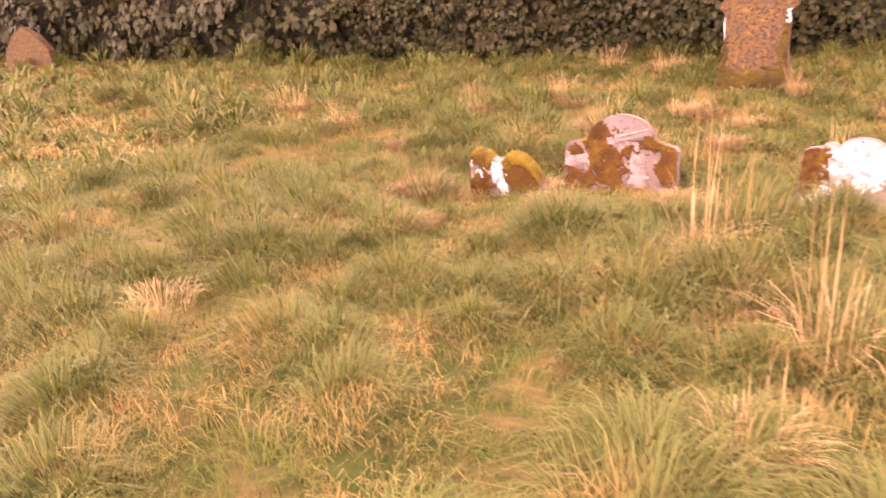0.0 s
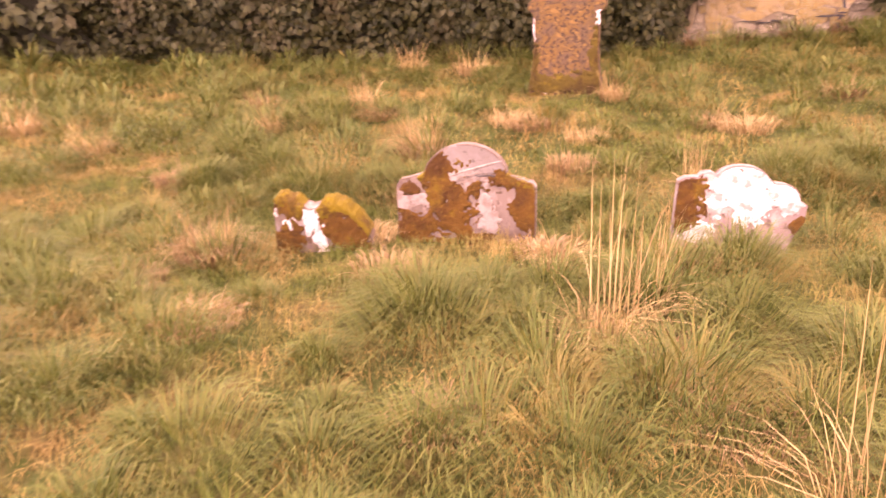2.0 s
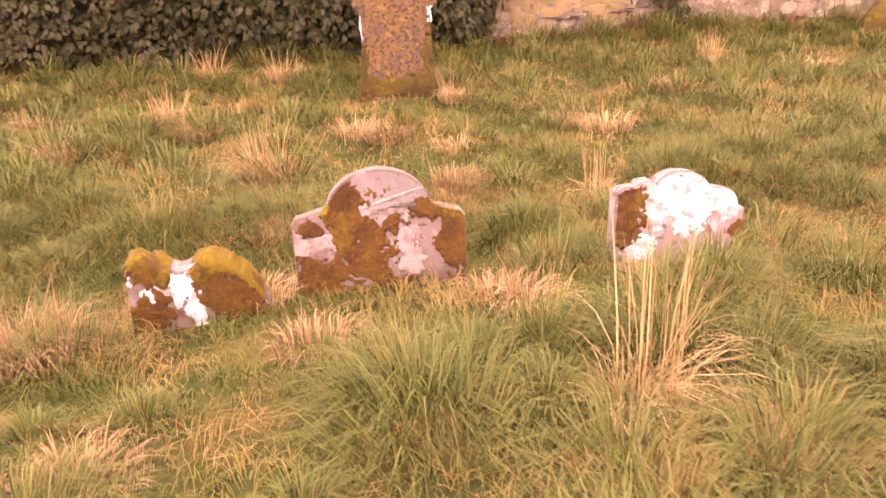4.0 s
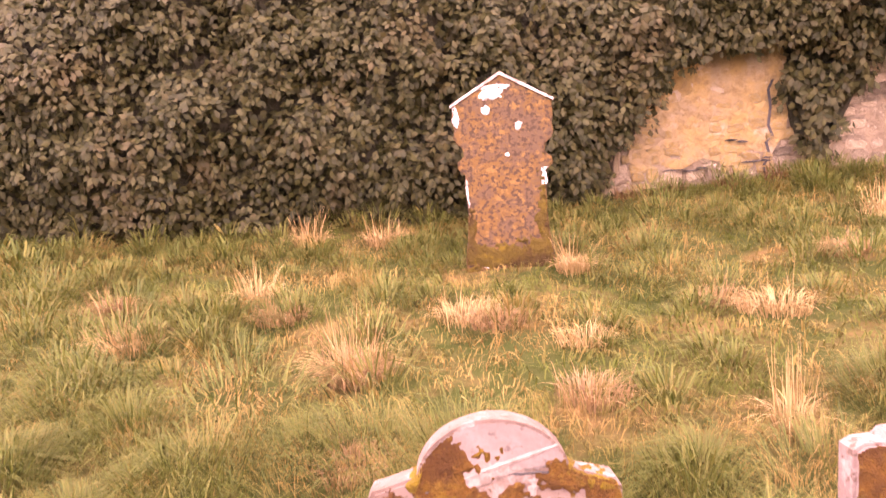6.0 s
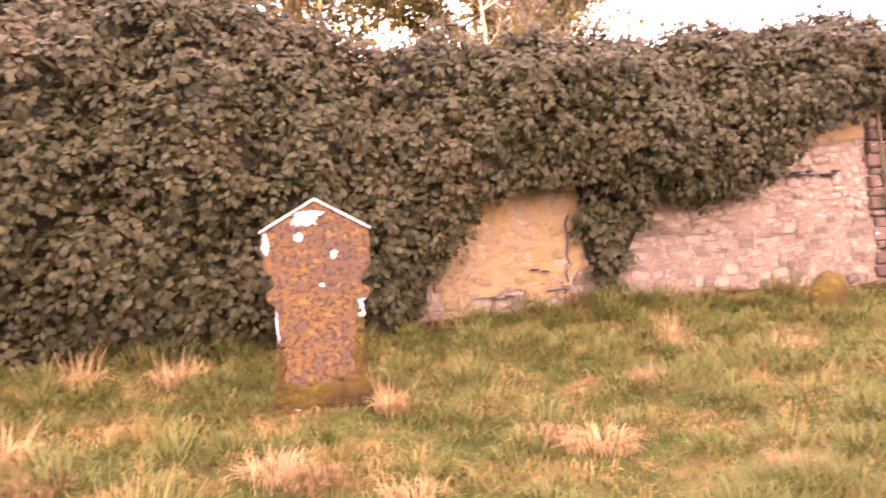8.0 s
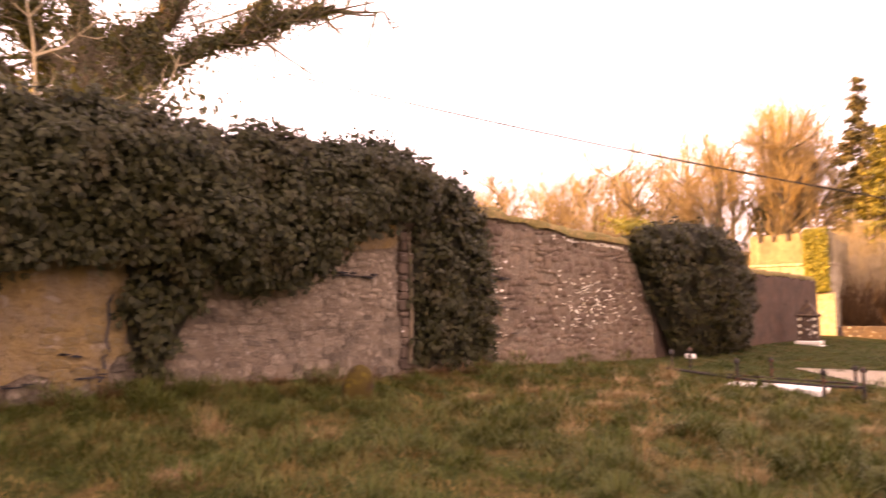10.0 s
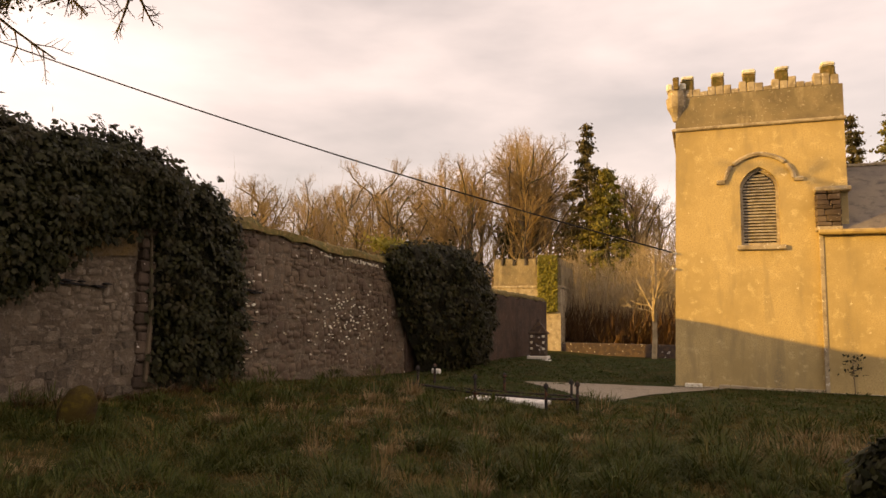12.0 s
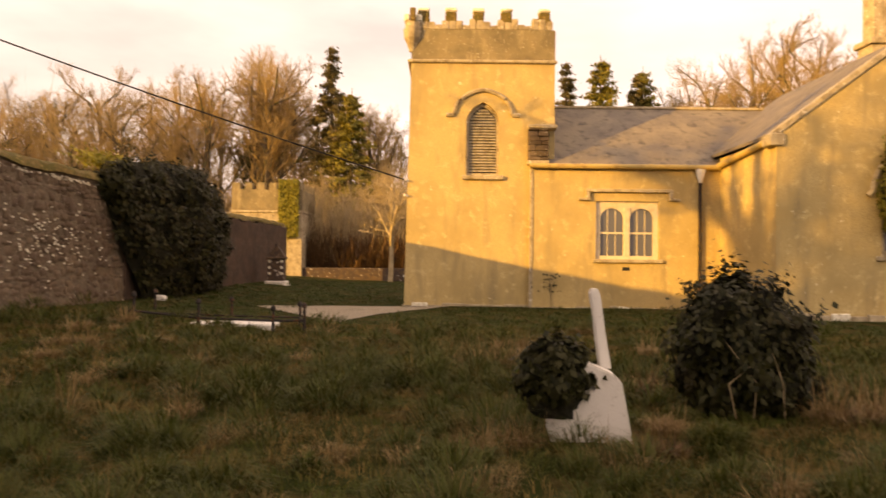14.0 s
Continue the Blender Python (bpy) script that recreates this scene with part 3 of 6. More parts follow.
def blotch(name, host, mat, cx, cz, w, h, depth, seed, label="", lift=0.004):
    """A patch of lichen or moss with its own ragged outline and thickness, grown on a stone's face."""
    r = random.Random(seed)
    pts = []
    for i in range(22):
        a = math.tau * i / 22
        k = 0.78 + 0.22 * math.sin(3 * a + r.uniform(0, 6)) * r.uniform(0.4, 1) + r.uniform(-0.12, 0.12)
        pts.append((cx + w / 2 * k * math.cos(a), cz + h / 2 * k * math.sin(a)))
    bm = prism(pts, depth - lift, depth + 0.01)
    ob = part(name, bm, mat, host, label)
    return ob


def inside(x, z, outline):
    """Which of the points lie within a closed outline."""
    hit = np.zeros(np.shape(x), dtype=bool)
    for (x0, z0), (x1, z1) in zip(outline, outline[1:] + outline[:1]):
        if z0 != z1:
            hit ^= ((z0 > z) != (z1 > z)) & (x < (x1 - x0) * (z - z0) / (z1 - z0) + x0)
    return hit


def crust(name, host, outline, blobs, mat, label, face, thick=0.008, seed=0, cell=0.007, ragged=0.9):
    """Moss or lichen grown over parts of a stone's face: a bumpy skin with a frayed edge that thins out into the stone."""
    ox, oz = [p[0] for p in outline], [p[1] for p in outline]
    xs, zs = np.arange(min(ox), max(ox), cell), np.arange(max(-0.02, min(oz)), max(oz), cell)
    X, Z = np.meshgrid(xs, zs)
    m = np.full(X.shape, -1.0)
    for cx, cz, w, h in blobs:
        m = np.maximum(m, 1 - np.sqrt(((X - cx) / (w / 2)) ** 2 + ((Z - cz) / (h / 2)) ** 2))
    n = vnoise(X, Z, 0.085, seed) * 0.36 + vnoise(X, Z, 0.036, seed + 1) * 0.34 + vnoise(X, Z, 0.016, seed + 2) * 0.30
    m = m + ragged * 2.1 * (n - 0.5)
    Y = face - np.where(m > 0, thick * np.clip(m * 5, 0.15, 1) * (0.55 + 0.9 * vnoise(X, Z, 0.02, seed + 5)), -0.008)
    cx, cz = (min(ox) + max(ox)) / 2, (min(oz) + max(oz)) / 2
    ok = inside(cx + (X - cx) * 1.008, cz + (Z - cz) * 1.008, outline)
    ids_ = np.arange(X.size).reshape(X.shape)
    q = np.stack([ids_[:-1, :-1], ids_[:-1, 1:], ids_[1:, 1:], ids_[1:, :-1]], -1).reshape(-1, 4)
    q = q[ok.ravel()[q].all(axis=1) & (m.ravel()[q] > 0).any(axis=1)]
    used, back = np.unique(q, return_inverse=True)
    v = np.stack([X, Y, Z], -1).reshape(-1, 3)[used]
    return tagged(raw(name, v, [back.reshape(-1, 4)], mat, host, label, smooth=True), kind="stuff")


def moss_cap(host, top, thick, mat, label, high=0.025, skirt=0.05, seed=0):
    """A cushion of moss over a stone's upper edge, from one end of top to the other, hanging a little down both faces."""
    d = np.cumsum([0] + [math.dist(a, b) for a, b in zip(top, top[1:])])
    s = np.arange(0, d[-1], 0.008)
    x, z = np.interp(s, d, [p[0] for p in top]), np.interp(s, d, [p[1] for p in top])
    end = np.clip(np.minimum(s, d[-1] - s) / 0.04, 0, 1) ** 0.5
    rows_ = []
    for k, (dy, dz) in enumerate(((-0.5, -1.0), (-0.56, -0.5), (-0.58, -0.05), (-0.46, 0.55), (-0.25, 0.9), (0.0, 1.0), (0.25, 0.9), (0.5, 0.5), (0.58, -0.1), (0.5, -0.8))):
        f = 0.3 + 0.9 * vnoise(s, s * 0 + k * 0.03, 0.045, seed) + 0.9 * (vnoise(s, s * 0 + k * 0.02, 0.016, seed + 1) - 0.4)
        drop = skirt * (0.4 + 1.2 * vnoise(s, s * 0, 0.07, seed + 2)) if dz < 0 else high
        rows_.append(np.stack([x, thick * dy + np.sign(dy) * 0.012 * (f - 0.4) * end, z + dz * drop * (f if dz > 0 else 1) * end - 0.012], -1))
    v = np.stack(rows_)
    i = np.arange(v.shape[0] * v.shape[1]).reshape(v.shape[:2])
    return raw("moss_cushion", v.reshape(-1, 3), [np.stack([i[:-1, :-1], i[:-1, 1:], i[1:, 1:], i[1:, :-1]], -1).reshape(-1, 4)], mat, host, label, smooth=True)


# small stone with a scooped top
z_a = 0.05
a_out = [(-0.27, -0.3), (0.36, -0.3), (0.35, 0.14), (0.29, 0.27), (0.23, 0.35), (0.16, 0.41), (0.09, 0.435), (0.03, 0.42), (-0.01, 0.39), (-0.05, 0.375), (-0.09, 0.39), (-0.14, 0.42), (-0.21, 0.435), (-0.26, 0.43), (-0.28, 0.37)]
stone_a = slab(a_out, 0.13, M_STONE_A, "headstone", "small broken mossy headstone sunk in the grass", (-2.35, 4.93, z_a), lean=6, roll=4, turn=4)
crust("moss_patch", stone_a, a_out, [(-0.2, 0.12, 0.2, 0.4), (0.18, 0.24, 0.3, 0.32), (-0.19, 0.37, 0.2, 0.12), (0.3, 0.1, 0.16, 0.2)], M_MOSS, "rust-brown moss", -0.067, 0.01, seed=61)
crust("lichen_patch", stone_a, a_out, [(-0.045, 0.31, 0.10, 0.16), (0.01, 0.2, 0.09, 0.24), (-0.17, 0.28, 0.10, 0.09), (-0.265, 0.36, 0.05, 0.1)], M_WHITE_LICHEN, "white lichen streak", -0.067, 0.004, seed=65, ragged=1.0)
moss_cap(stone_a, [(-0.27, 0.435), (-0.2, 0.44), (-0.14, 0.425), (-0.08, 0.395)], 0.13, M_TOP_MOSS, "yellow cushion moss", 0.035, 0.075, 71)
moss_cap(stone_a, [(-0.01, 0.39), (0.04, 0.42), (0.10, 0.437), (0.17, 0.41), (0.24, 0.345), (0.31, 0.24)], 0.13, M_TOP_MOSS, "yellow cushion moss", 0.035, 0.075, 74)
b_out = [(-0.42, -0.3), (0.42, -0.3), (0.42, 0.37), (0.40, 0.40), (0.36, 0.41), (0.29, 0.43)] + arc(0.0, 0.42, 0.255, 0.205, 8, 172, 16) + [(-0.29, 0.44), (-0.36, 0.42), (-0.40, 0.41), (-0.42, 0.37)]
b = slab(b_out, 0.11, M_STONE_B, "headstone", "round-topped sandstone headstone blotched with rust-brown moss", (-1.47, 5.08, 0.125), lean=-4, roll=1.0, turn=2)
F = -0.058
crust("moss_patch", b, b_out, [(-0.055, 0.2, 0.24, 0.5), (-0.17, 0.37, 0.18, 0.34), (-0.16, 0.5, 0.17, 0.15), (-0.31, 0.1, 0.28, 0.3), (-0.32, 0.36, 0.12, 0.09), (0.37, 0.27, 0.17, 0.38), (0.30, 0.41, 0.28, 0.12), (0.22, 0.43, 0.10, 0.09), (0.07, 0.36, 0.12, 0.12), (0.0, 0.03, 0.4, 0.14)], M_MOSS, "rust-brown moss", F, 0.009, seed=81)
crust("lichen_patch", b, b_out, [(-0.07, 0.45, 0.12, 0.10), (0.0, 0.462, 0.2, 0.05), (-0.115, 0.37, 0.05, 0.16), (0.12, 0.30, 0.08, 0.2), (-0.17, 0.56, 0.07, 0.09), (-0.38, 0.30, 0.07, 0.14), (-0.26, 0.30, 0.13, 0.08), (0.14, 0.15, 0.12, 0.1)], M_PALE_LICHEN, "pale lichen film", F, 0.003, seed=84, ragged=1.1)
part("scroll_band", bars(bmesh.new(), [(-0.10, F - 0.001, 0.435), (-0.02, F - 0.001, 0.462), (0.08, F - 0.001, 0.490), (0.16, F - 0.001, 0.512), (0.215, F - 0.001, 0.528)], [0.004, 0.008, 0.009, 0.008, 0.004], 6), M_PALE_LICHEN, b, "pale raised carved line")
part("crack", bars(bmesh.new(), [(0.0, F + 0.001, 0.448), (0.09, F + 0.001, 0.438), (0.15, F + 0.001, 0.441), (0.21, F + 0.001, 0.433)], [0.002, 0.004, 0.004, 0.002], 5), M_DARK, b, "thin dark crack")
crust("bare_patch", b, b_out, [(0.05, 0.54, 0.44, 0.2), (-0.03, 0.56, 0.2, 0.14)], M_FRESH, "bare smooth grey stone", F, 0.003, seed=87, ragged=0.3)
moss_cap(b, [(0.23, 0.465), (0.27, 0.432), (0.33, 0.415), (0.41, 0.39)], 0.11, M_TOP_MOSS, "yellow cushion moss", 0.02, 0.04, 91)
moss_cap(b, [(-0.29, 0.44), (-0.25, 0.46), (-0.22, 0.51)], 0.11, M_TOP_MOSS, "yellow cushion moss", 0.014, 0.04, 94)
c_out = [(-0.33, -0.3), (0.29, -0.3), (0.30, 0.1), (0.345, 0.2), (0.35, 0.29), (0.31, 0.31)] + arc(0.2, 0.33, 0.1, 0.07, 20, 110, 5) + arc(0.0, 0.38, 0.15, 0.10, 20, 160, 9) + [(-0.17, 0.43), (-0.22, 0.42), (-0.24, 0.395), (-0.31, 0.385), (-0.345, 0.36), (-0.34, 0.12)]
stone_c = slab(c_out, 0.12, M_STONE_C, "headstone", "scalloped headstone crusted with bright white lichen", (0.06, 5.14, 0.12), lean=-6, roll=5, turn=-3)
crust("moss_patch", stone_c, c_out, [(-0.285, 0.28, 0.25, 0.34), (-0.33, 0.16, 0.14, 0.2), (0.33, 0.17, 0.1, 0.12)], M_MOSS, "brown moss", -0.063, 0.011, seed=101, ragged=0.6)
crust("lichen_patch", stone_c, c_out, [(-0.06, 0.38, 0.26, 0.22), (0.08, 0.36, 0.38, 0.26), (0.06, 0.24, 0.22, 0.2), (0.25, 0.30, 0.18, 0.13), (-0.13, 0.25, 0.13, 0.16), (-0.19, 0.07, 0.19, 0.15)], M_WHITE_LICHEN, "white lichen crust", -0.062, 0.005, seed=104, ragged=0.75)
# tall gabled stone
d_half = [(0.44, 1.47), (0.445, 1.33), (0.43, 1.26), (0.445, 1.2), (0.42, 1.14), (0.37, 1.10), (0.36, 1.03), (0.385, 1.0), (0.42, 0.98), (0.425, 0.92), (0.39, 0.88), (0.36, 0.86), (0.355, 0.5), (0.37, 0.3), (0.40, 0.12), (0.42, -0.3)]
d_out = [(0, 1.73)] + d_half + [(-x, z) for x, z in d_half[::-1]]
stone_d = slab(d_out, 0.16, M_STONE_D, "headstone", "tall gabled limestone headstone with orange lichen and mossy foot", (-1.07, 9.22, 0.47), lean=-1.5, roll=0.8, turn=-6)
bm = bmesh.new()
for s in (-1, 1):
    pts = [(0, 1.745), (s * 0.455, 1.485), (s * 0.455, 1.462), (0, 1.718)]
    ring = [[bm.verts.new((x, y, z)) for x, z in pts] for y in (-0.095, 0.095)]
    bm.faces.new(ring[0]), bm.faces.new(ring[1][::-1])
    for i in range(4):
        bm.faces.new((ring[0][i], ring[1][i], ring[1][(i + 1) % 4], ring[0][(i + 1) % 4]))
bmesh.ops.recalc_face_normals(bm, faces=bm.faces)
part("coping", bm, M_WHITE_LICHEN, stone_d, "coping white with lichen")
for cx, cz, w, h, s in ((-0.05, 1.57, 0.15, 0.09, 41), (-0.14, 1.42, 0.09, 0.1, 42), (0.03, 1.61, 0.07, 0.05, 43), (0.14, 1.26, 0.04, 0.06, 44), (0.03, 1.02, 0.05, 0.05, 45), (0.345, 0.78, 0.07, 0.15, 46), (-0.2, 0.03, 0.08, 0.07, 47), (-0.35, 0.16, 0.05, 0.05, 48), (-0.35, 0.73, 0.03, 0.2, 49), (-0.43, 1.35, 0.04, 0.06, 50)):
    blotch("lichen_patch", stone_d, M_WHITE_LICHEN, cx, cz, w, h, -0.08, s, "white lichen spot", lift=0.008)
crust("moss_patch", stone_d, d_out, [(0.38, 0.40, 0.24, 0.8), (0.26, 0.13, 0.42, 0.28), (-0.05, 0.10, 0.7, 0.2), (-0.39, 0.30, 0.22, 0.6), (-0.33, 0.14, 0.28, 0.28)], M_DARK_MOSS, "olive moss round the foot", -0.081, 0.016, seed=121, cell=0.011, ragged=0.7)
crust("lichen_crust", stone_d, d_out, [(-0.2, 1.62, 0.5, 0.04), (-0.36, 0.62, 0.05, 0.4), (-0.41, 1.36, 0.06, 0.2), (0.36, 0.79, 0.09, 0.18), (-0.07, 1.56, 0.22, 0.10), (0.13, 1.27, 0.06, 0.07)], M_WHITE_LICHEN, "white lichen along the edges", -0.081, 0.006, seed=125, cell=0.011, ragged=0.8)
# mossy stump of a stone before the wall
bm = bmesh.new()
bmesh.ops.create_icosphere(bm, subdivisions=3, radius=1)
for v in bm.verts:
    k = max(abs(v.co.x), abs(v.co.z))
    v.co = Vector((v.co.x * 0.22, v.co.y * 0.14, v.co.z * 0.32)) * (1 + 0.25 * (1 - k)) + Vector(noise.noise_vector(v.co * 2.0)) * 0.03
mp = new("marker_stone", bpy.data.meshes.new("marker_stone"))
bm.to_mesh(mp.data)
bm.free()
mp.data.materials.append(M_DARK_MOSS)
mp.data.polygons.foreach_set("use_smooth", [True] * len(mp.data.polygons))
mp.matrix_world = pose(5.1, 10.25, 0.80, 0, 12, -8)
tagged(mp, "squat marker stone thick with moss by the wall", "stone")
# far stone by the hedge
slab([(-0.7, -0.4), (0.7, -0.4), (0.62, 0.4), (0.35, 0.75), (0.0, 0.98), (-0.3, 0.8), (-0.62, 0.35)], 0.25, M_STONE_D, "headstone", "weathered pointed stone before the ivy hedge", (-17.6, 10.3, float(ground_z(-17.6, 10.3))), turn=20)

# ---- church ----
XT, XN, XS = 22.2, 22.0, 18.1
YT0, YT1 = -0.92, 4.0
church = thing("church", "old stone church with ochre roughcast walls and battlemented tower", "church", (XT, 0, 0))


def cpart(name, bm, mat, label="", parent=None, smooth=False):
    ob = part(name, bm, mat, parent or church, label, smooth)
    if parent is None:
        ob.matrix_parent_inverse = Matrix.Translation((-XT, 0, 0))
    return ob


def pointed(cy, half, z0, spring, apex, n=8):
    """A pointed arch outline: y and z."""
    left = [(cy - half, z0), (cy - half, spring)]
    for i in range(1, n + 1):
        a = i / n
        left.append((cy - half * (2 * math.cos(a * math.pi / 3) - 1), spring + (apex - spring) * math.sin(a * math.pi / 3) / math.sin(math.pi / 3)))
    return left + [(2 * cy - y, z) for y, z in left[-2::-1]]


def wall_with_hole(outer, hole, x0, x1):
    """A wall face of outline outer (y, z) with an opening, thick from x0 to x1."""
    bm = bmesh.new()
    loops = []
    for x in (x0, x1):
        edges = []
        for o in (outer, hole):
            vs = [bm.verts.new((x, y, z)) for y, z in o]
            es = [bm.edges.new((vs[i], vs[(i + 1) % len(vs)])) for i in range(len(vs))]
            edges += es
            loops.append(vs)
        bmesh.ops.triangle_fill(bm, edges=edges, use_beauty=True)
    for a, b in ((0, 2), (1, 3)):
        n = len(loops[a])
        for i in range(n):
            bm.faces.new((loops[a][i], loops[b][i], loops[b][(i + 1) % n], loops[a][(i + 1) % n]))
    bmesh.ops.recalc_face_normals(bm, faces=bm.faces)
    return bm


def plinth_row(x, y0, y1, z0, z1):
    """Rough stones along a wall foot, each its own block."""
    y = y0
    while y < y1 - 0.2:
        w = min(float(rng.uniform(0.26, 0.55)), y1 - y)
        cpart("plinth_stone", boxes((x - 0.07 - float(rng.uniform(0, 0.03)), x + 0.1, y + 0.008, y + w - 0.008, z0, z1 + float(rng.uniform(-0.05, 0.04))), bevel=0.02, jitter=0.012), M_WHITE_CAP if rng.random() < 0.25 else M_DRESSED)
        y += w


bel = pointed(1.5, 0.56, 4.57, 6.35, 7.05)
face = [(YT0, -0.3), (YT1 + 0.12, -0.3), (YT1 - 0.08, 9.5), (YT0, 9.5)]
cpart("tower_wall", wall_with_hole(face, bel, XT, XT + 0.55), M_ROUGHCAST, "ochre roughcast tower front")
bm = prism([(x, z) for x, z in [(XT + 0.55, -0.3), (XT + 4.9, -0.3), (XT + 4.9, 9.5), (XT + 0.55, 9.5)]], YT1 - 0.5, YT1 - 0.08)
cpart("tower_wall", bm, M_ROUGHCAST)
cpart("tower_wall", prism([(XT + 0.55, -0.3), (XT + 4.9, -0.3), (XT + 4.9, 9.5), (XT + 0.55, 9.5)], YT0, YT0 + 0.45), M_ROUGHCAST)
cpart("tower_wall", boxes((XT + 4.4, XT + 4.896, YT0 + 0.46, YT1 - 0.51, -0.3, 9.48)), M_ROUGHCAST)
cpart("tower_roof", boxes((XT + 0.3, XT + 4.6, YT0 + 0.3, YT1 - 0.3, 9.2, 9.3)), M_SLATE)
# dark sheet behind the louvres, for the shade inside
cpart("belfry_recess", boxes((XT + 0.62, XT + 0.7, 0.6, 2.4, 4.3, 7.3)), M_DARK, "dark panel in place of the unlit belfry interior")
# quoins and string course
cpart("string_course", boxes((XT - 0.09, XT + 0.05, YT0 - 0.07, YT1 - 0.0, 8.36, 8.47), bevel=0.03), M_DRESSED, "weathered stone string course")
cpart("string_course", boxes((XT - 0.06, XT + 4.95, YT1 - 0.04, YT1 + 0.06, 8.36, 8.47), bevel=0.03), M_DRESSED)
M_GREYCAST = surface("grey_weathered_roughcast", [(0.26, 0.205, 0.115), ((0.17, 0.135, 0.08), 0.9, 0.42, 0.62), ((0.36, 0.29, 0.17), 2.2, 0.55, 0.7, (1, 1, 0.4)), ((0.5, 0.44, 0.32), 14, 0.62, 0.7)], bump_scale=55, bump_strength=0.55, bump_dist=0.015)
cpart("parapet_wall", boxes((XT - 0.012, XT + 0.1, YT0 - 0.005, YT1 - 0.06, 8.474, 9.5)), M_GREYCAST, "grey parapet band")
# louvres
louvre = cpart("belfry_window", wall_with_hole(pointed(1.5, 0.558, 4.572, 6.352, 7.047), pointed(1.5, 0.47, 4.66, 6.33, 6.93), XT + 0.14, XT + 0.28), M_DRESSED, "pointed belfry opening with louvres")
for i in range(22):
    z = 4.74 + i * 0.098
    half = 0.475 if z < 6.33 else max(0.1, 0.475 * (1 - ((z - 6.33) / 0.62) ** 1.7))
    cpart("louvre", boxes((XT + 0.14, XT + 0.30, 1.5 - half, 1.5 + half, z - 0.006, z + 0.034), bevel=0.006), M_LOUVRE, parent=louvre)
    o = louvre.children[-1]
    for v in o.data.vertices:
        v.co.z += (v.co.x - XT - 0.2) * 0.55
cpart("window_sill", boxes((XT - 0.12, XT + 0.3, 0.8, 2.2, 4.42, 4.565), bevel=0.02), M_DRESSED)
# hood mould
bm = bmesh.new()
hood = [(1.5 + 1.24, 6.6), (1.5 + 1.0, 6.6)] + [(1.5 + 0.98 * math.cos(a), 6.62 + 0.78 * math.sin(a) + 0.05 * (1 - abs(math.cos(a)))) for a in np.linspace(0.05, math.pi - 0.05, 23)] + [(1.5 - 1.0, 6.6), (1.5 - 1.24, 6.6)]
bars(bm, [(XT - 0.03, y, z) for y, z in hood], 0.075, 6)
cpart("hood_mould", bm, M_DRESSED, "weathered arched hood mould")
plinth_row(XT, -0.2, YT1 + 0.2, 0.0, 0.22)
# parapet with stepped merlons
merlon_at = [3.55, 2.62, 1.68, 0.74, -0.55]
for yc in np.arange(-0.72, 3.9, 0.235):
    h = 9.5 + 0.12 + 0.14 * float(hash2(yc, 1.0, 3)) + (0.16 if min(abs(yc - m) for m in merlon_at) < 0.32 else 0)
    cpart("parapet_block", boxes((XT + 0.003, XT + 0.34, yc - 0.115, yc + 0.115, 9.503, h), bevel=0.025, jitter=0.012), M_DRESSED)
for m in merlon_at:
    cpart("merlon", boxes((XT + 0.01, XT + 0.36, m - 0.19, m + 0.19, 9.74, 10.12), bevel=0.04, jitter=0.02), M_MOSSY_STONE, "mossy battlement block")
    cpart("merlon_cap", boxes((XT - 0.02, XT + 0.40, m - 0.2, m + 0.2, 10.12, 10.24), bevel=0.04, jitter=0.02), M_WHITE_CAP, "cap white with lichen")
for k in range(4):
    xc = XT + 0.9 + k * 1.1
    cpart("merlon", boxes((xc - 0.3, xc + 0.3, YT1 - 0.45, YT1 - 0.1, 9.5, 10.15), bevel=0.04, jitter=0.02), M_MOSSY_STONE)
    cpart("merlon", boxes((xc - 0.3, xc + 0.3, YT0 + 0.05, YT0 + 0.4, 9.5, 10.15), bevel=0.04, jitter=0.02), M_MOSSY_STONE)
# corbelled corner turret
bm = bmesh.new()
bars(bm, [(XT + 0.1, YT1 - 0.1, z) for z in (8.75, 9.0, 9.2, 9.5, 9.52, 9.75)], [0.12, 0.2, 0.3, 0.34, 0.28, 0.28], 10)
cpart("corner_turret", bm, M_DRESSED, "small corbelled corner turret")
for i, a in enumerate(np.linspace(0, math.tau, 7)[:-1]):
    x, y = XT + 0.1 + 0.24 * math.cos(a), YT1 - 0.1 + 0.24 * math.sin(a)
    cpart("merlon", boxes((x - 0.09, x + 0.09, y - 0.09, y + 0.09, 9.74, 9.95 + 0.25 * float(hash2(i, 2, 5))), bevel=0.03, jitter=0.02), M_MOSSY_STONE if i % 2 else M_WHITE_CAP)
# cable brackets on the corner
for z in (4.36, 3.85):
    cpart("cable_bracket", bars(bmesh.new(), [(XT - 0.02, YT1 + 0.02, z), (XT - 0.16, YT1 + 0.12, z + 0.02)], 0.035, 8), M_WHITE_PAINT, "white insulator bracket")

# nave
NE, NR = 4.9, 7.65
nave_hole = [(-4.42, 1.78), (-2.30, 1.78), (-2.30, 3.73), (-4.42, 3.73)]
cpart("nave_wall", wall_with_hole([(-24, -0.3), (-0.11, -0.3), (-0.11, NE), (-24, NE)], nave_hole, XN, XN + 0.5), M_ROUGHCAST, "sunlit ochre roughcast nave wall")
cpart("nave_wall", prism([(XN + 0.5, -0.3), (XN + 7.5, -0.3), (XN + 7.5, NE), (XN + 3.75, NR - 0.12), (XN + 0.5, NE + 0.2)], -0.9, -0.5), M_ROUGHCAST)
cpart("nave_wall", boxes((XN + 7.0, XN + 7.5, -24, -0.92, -0.3, NE)), M_ROUGHCAST)
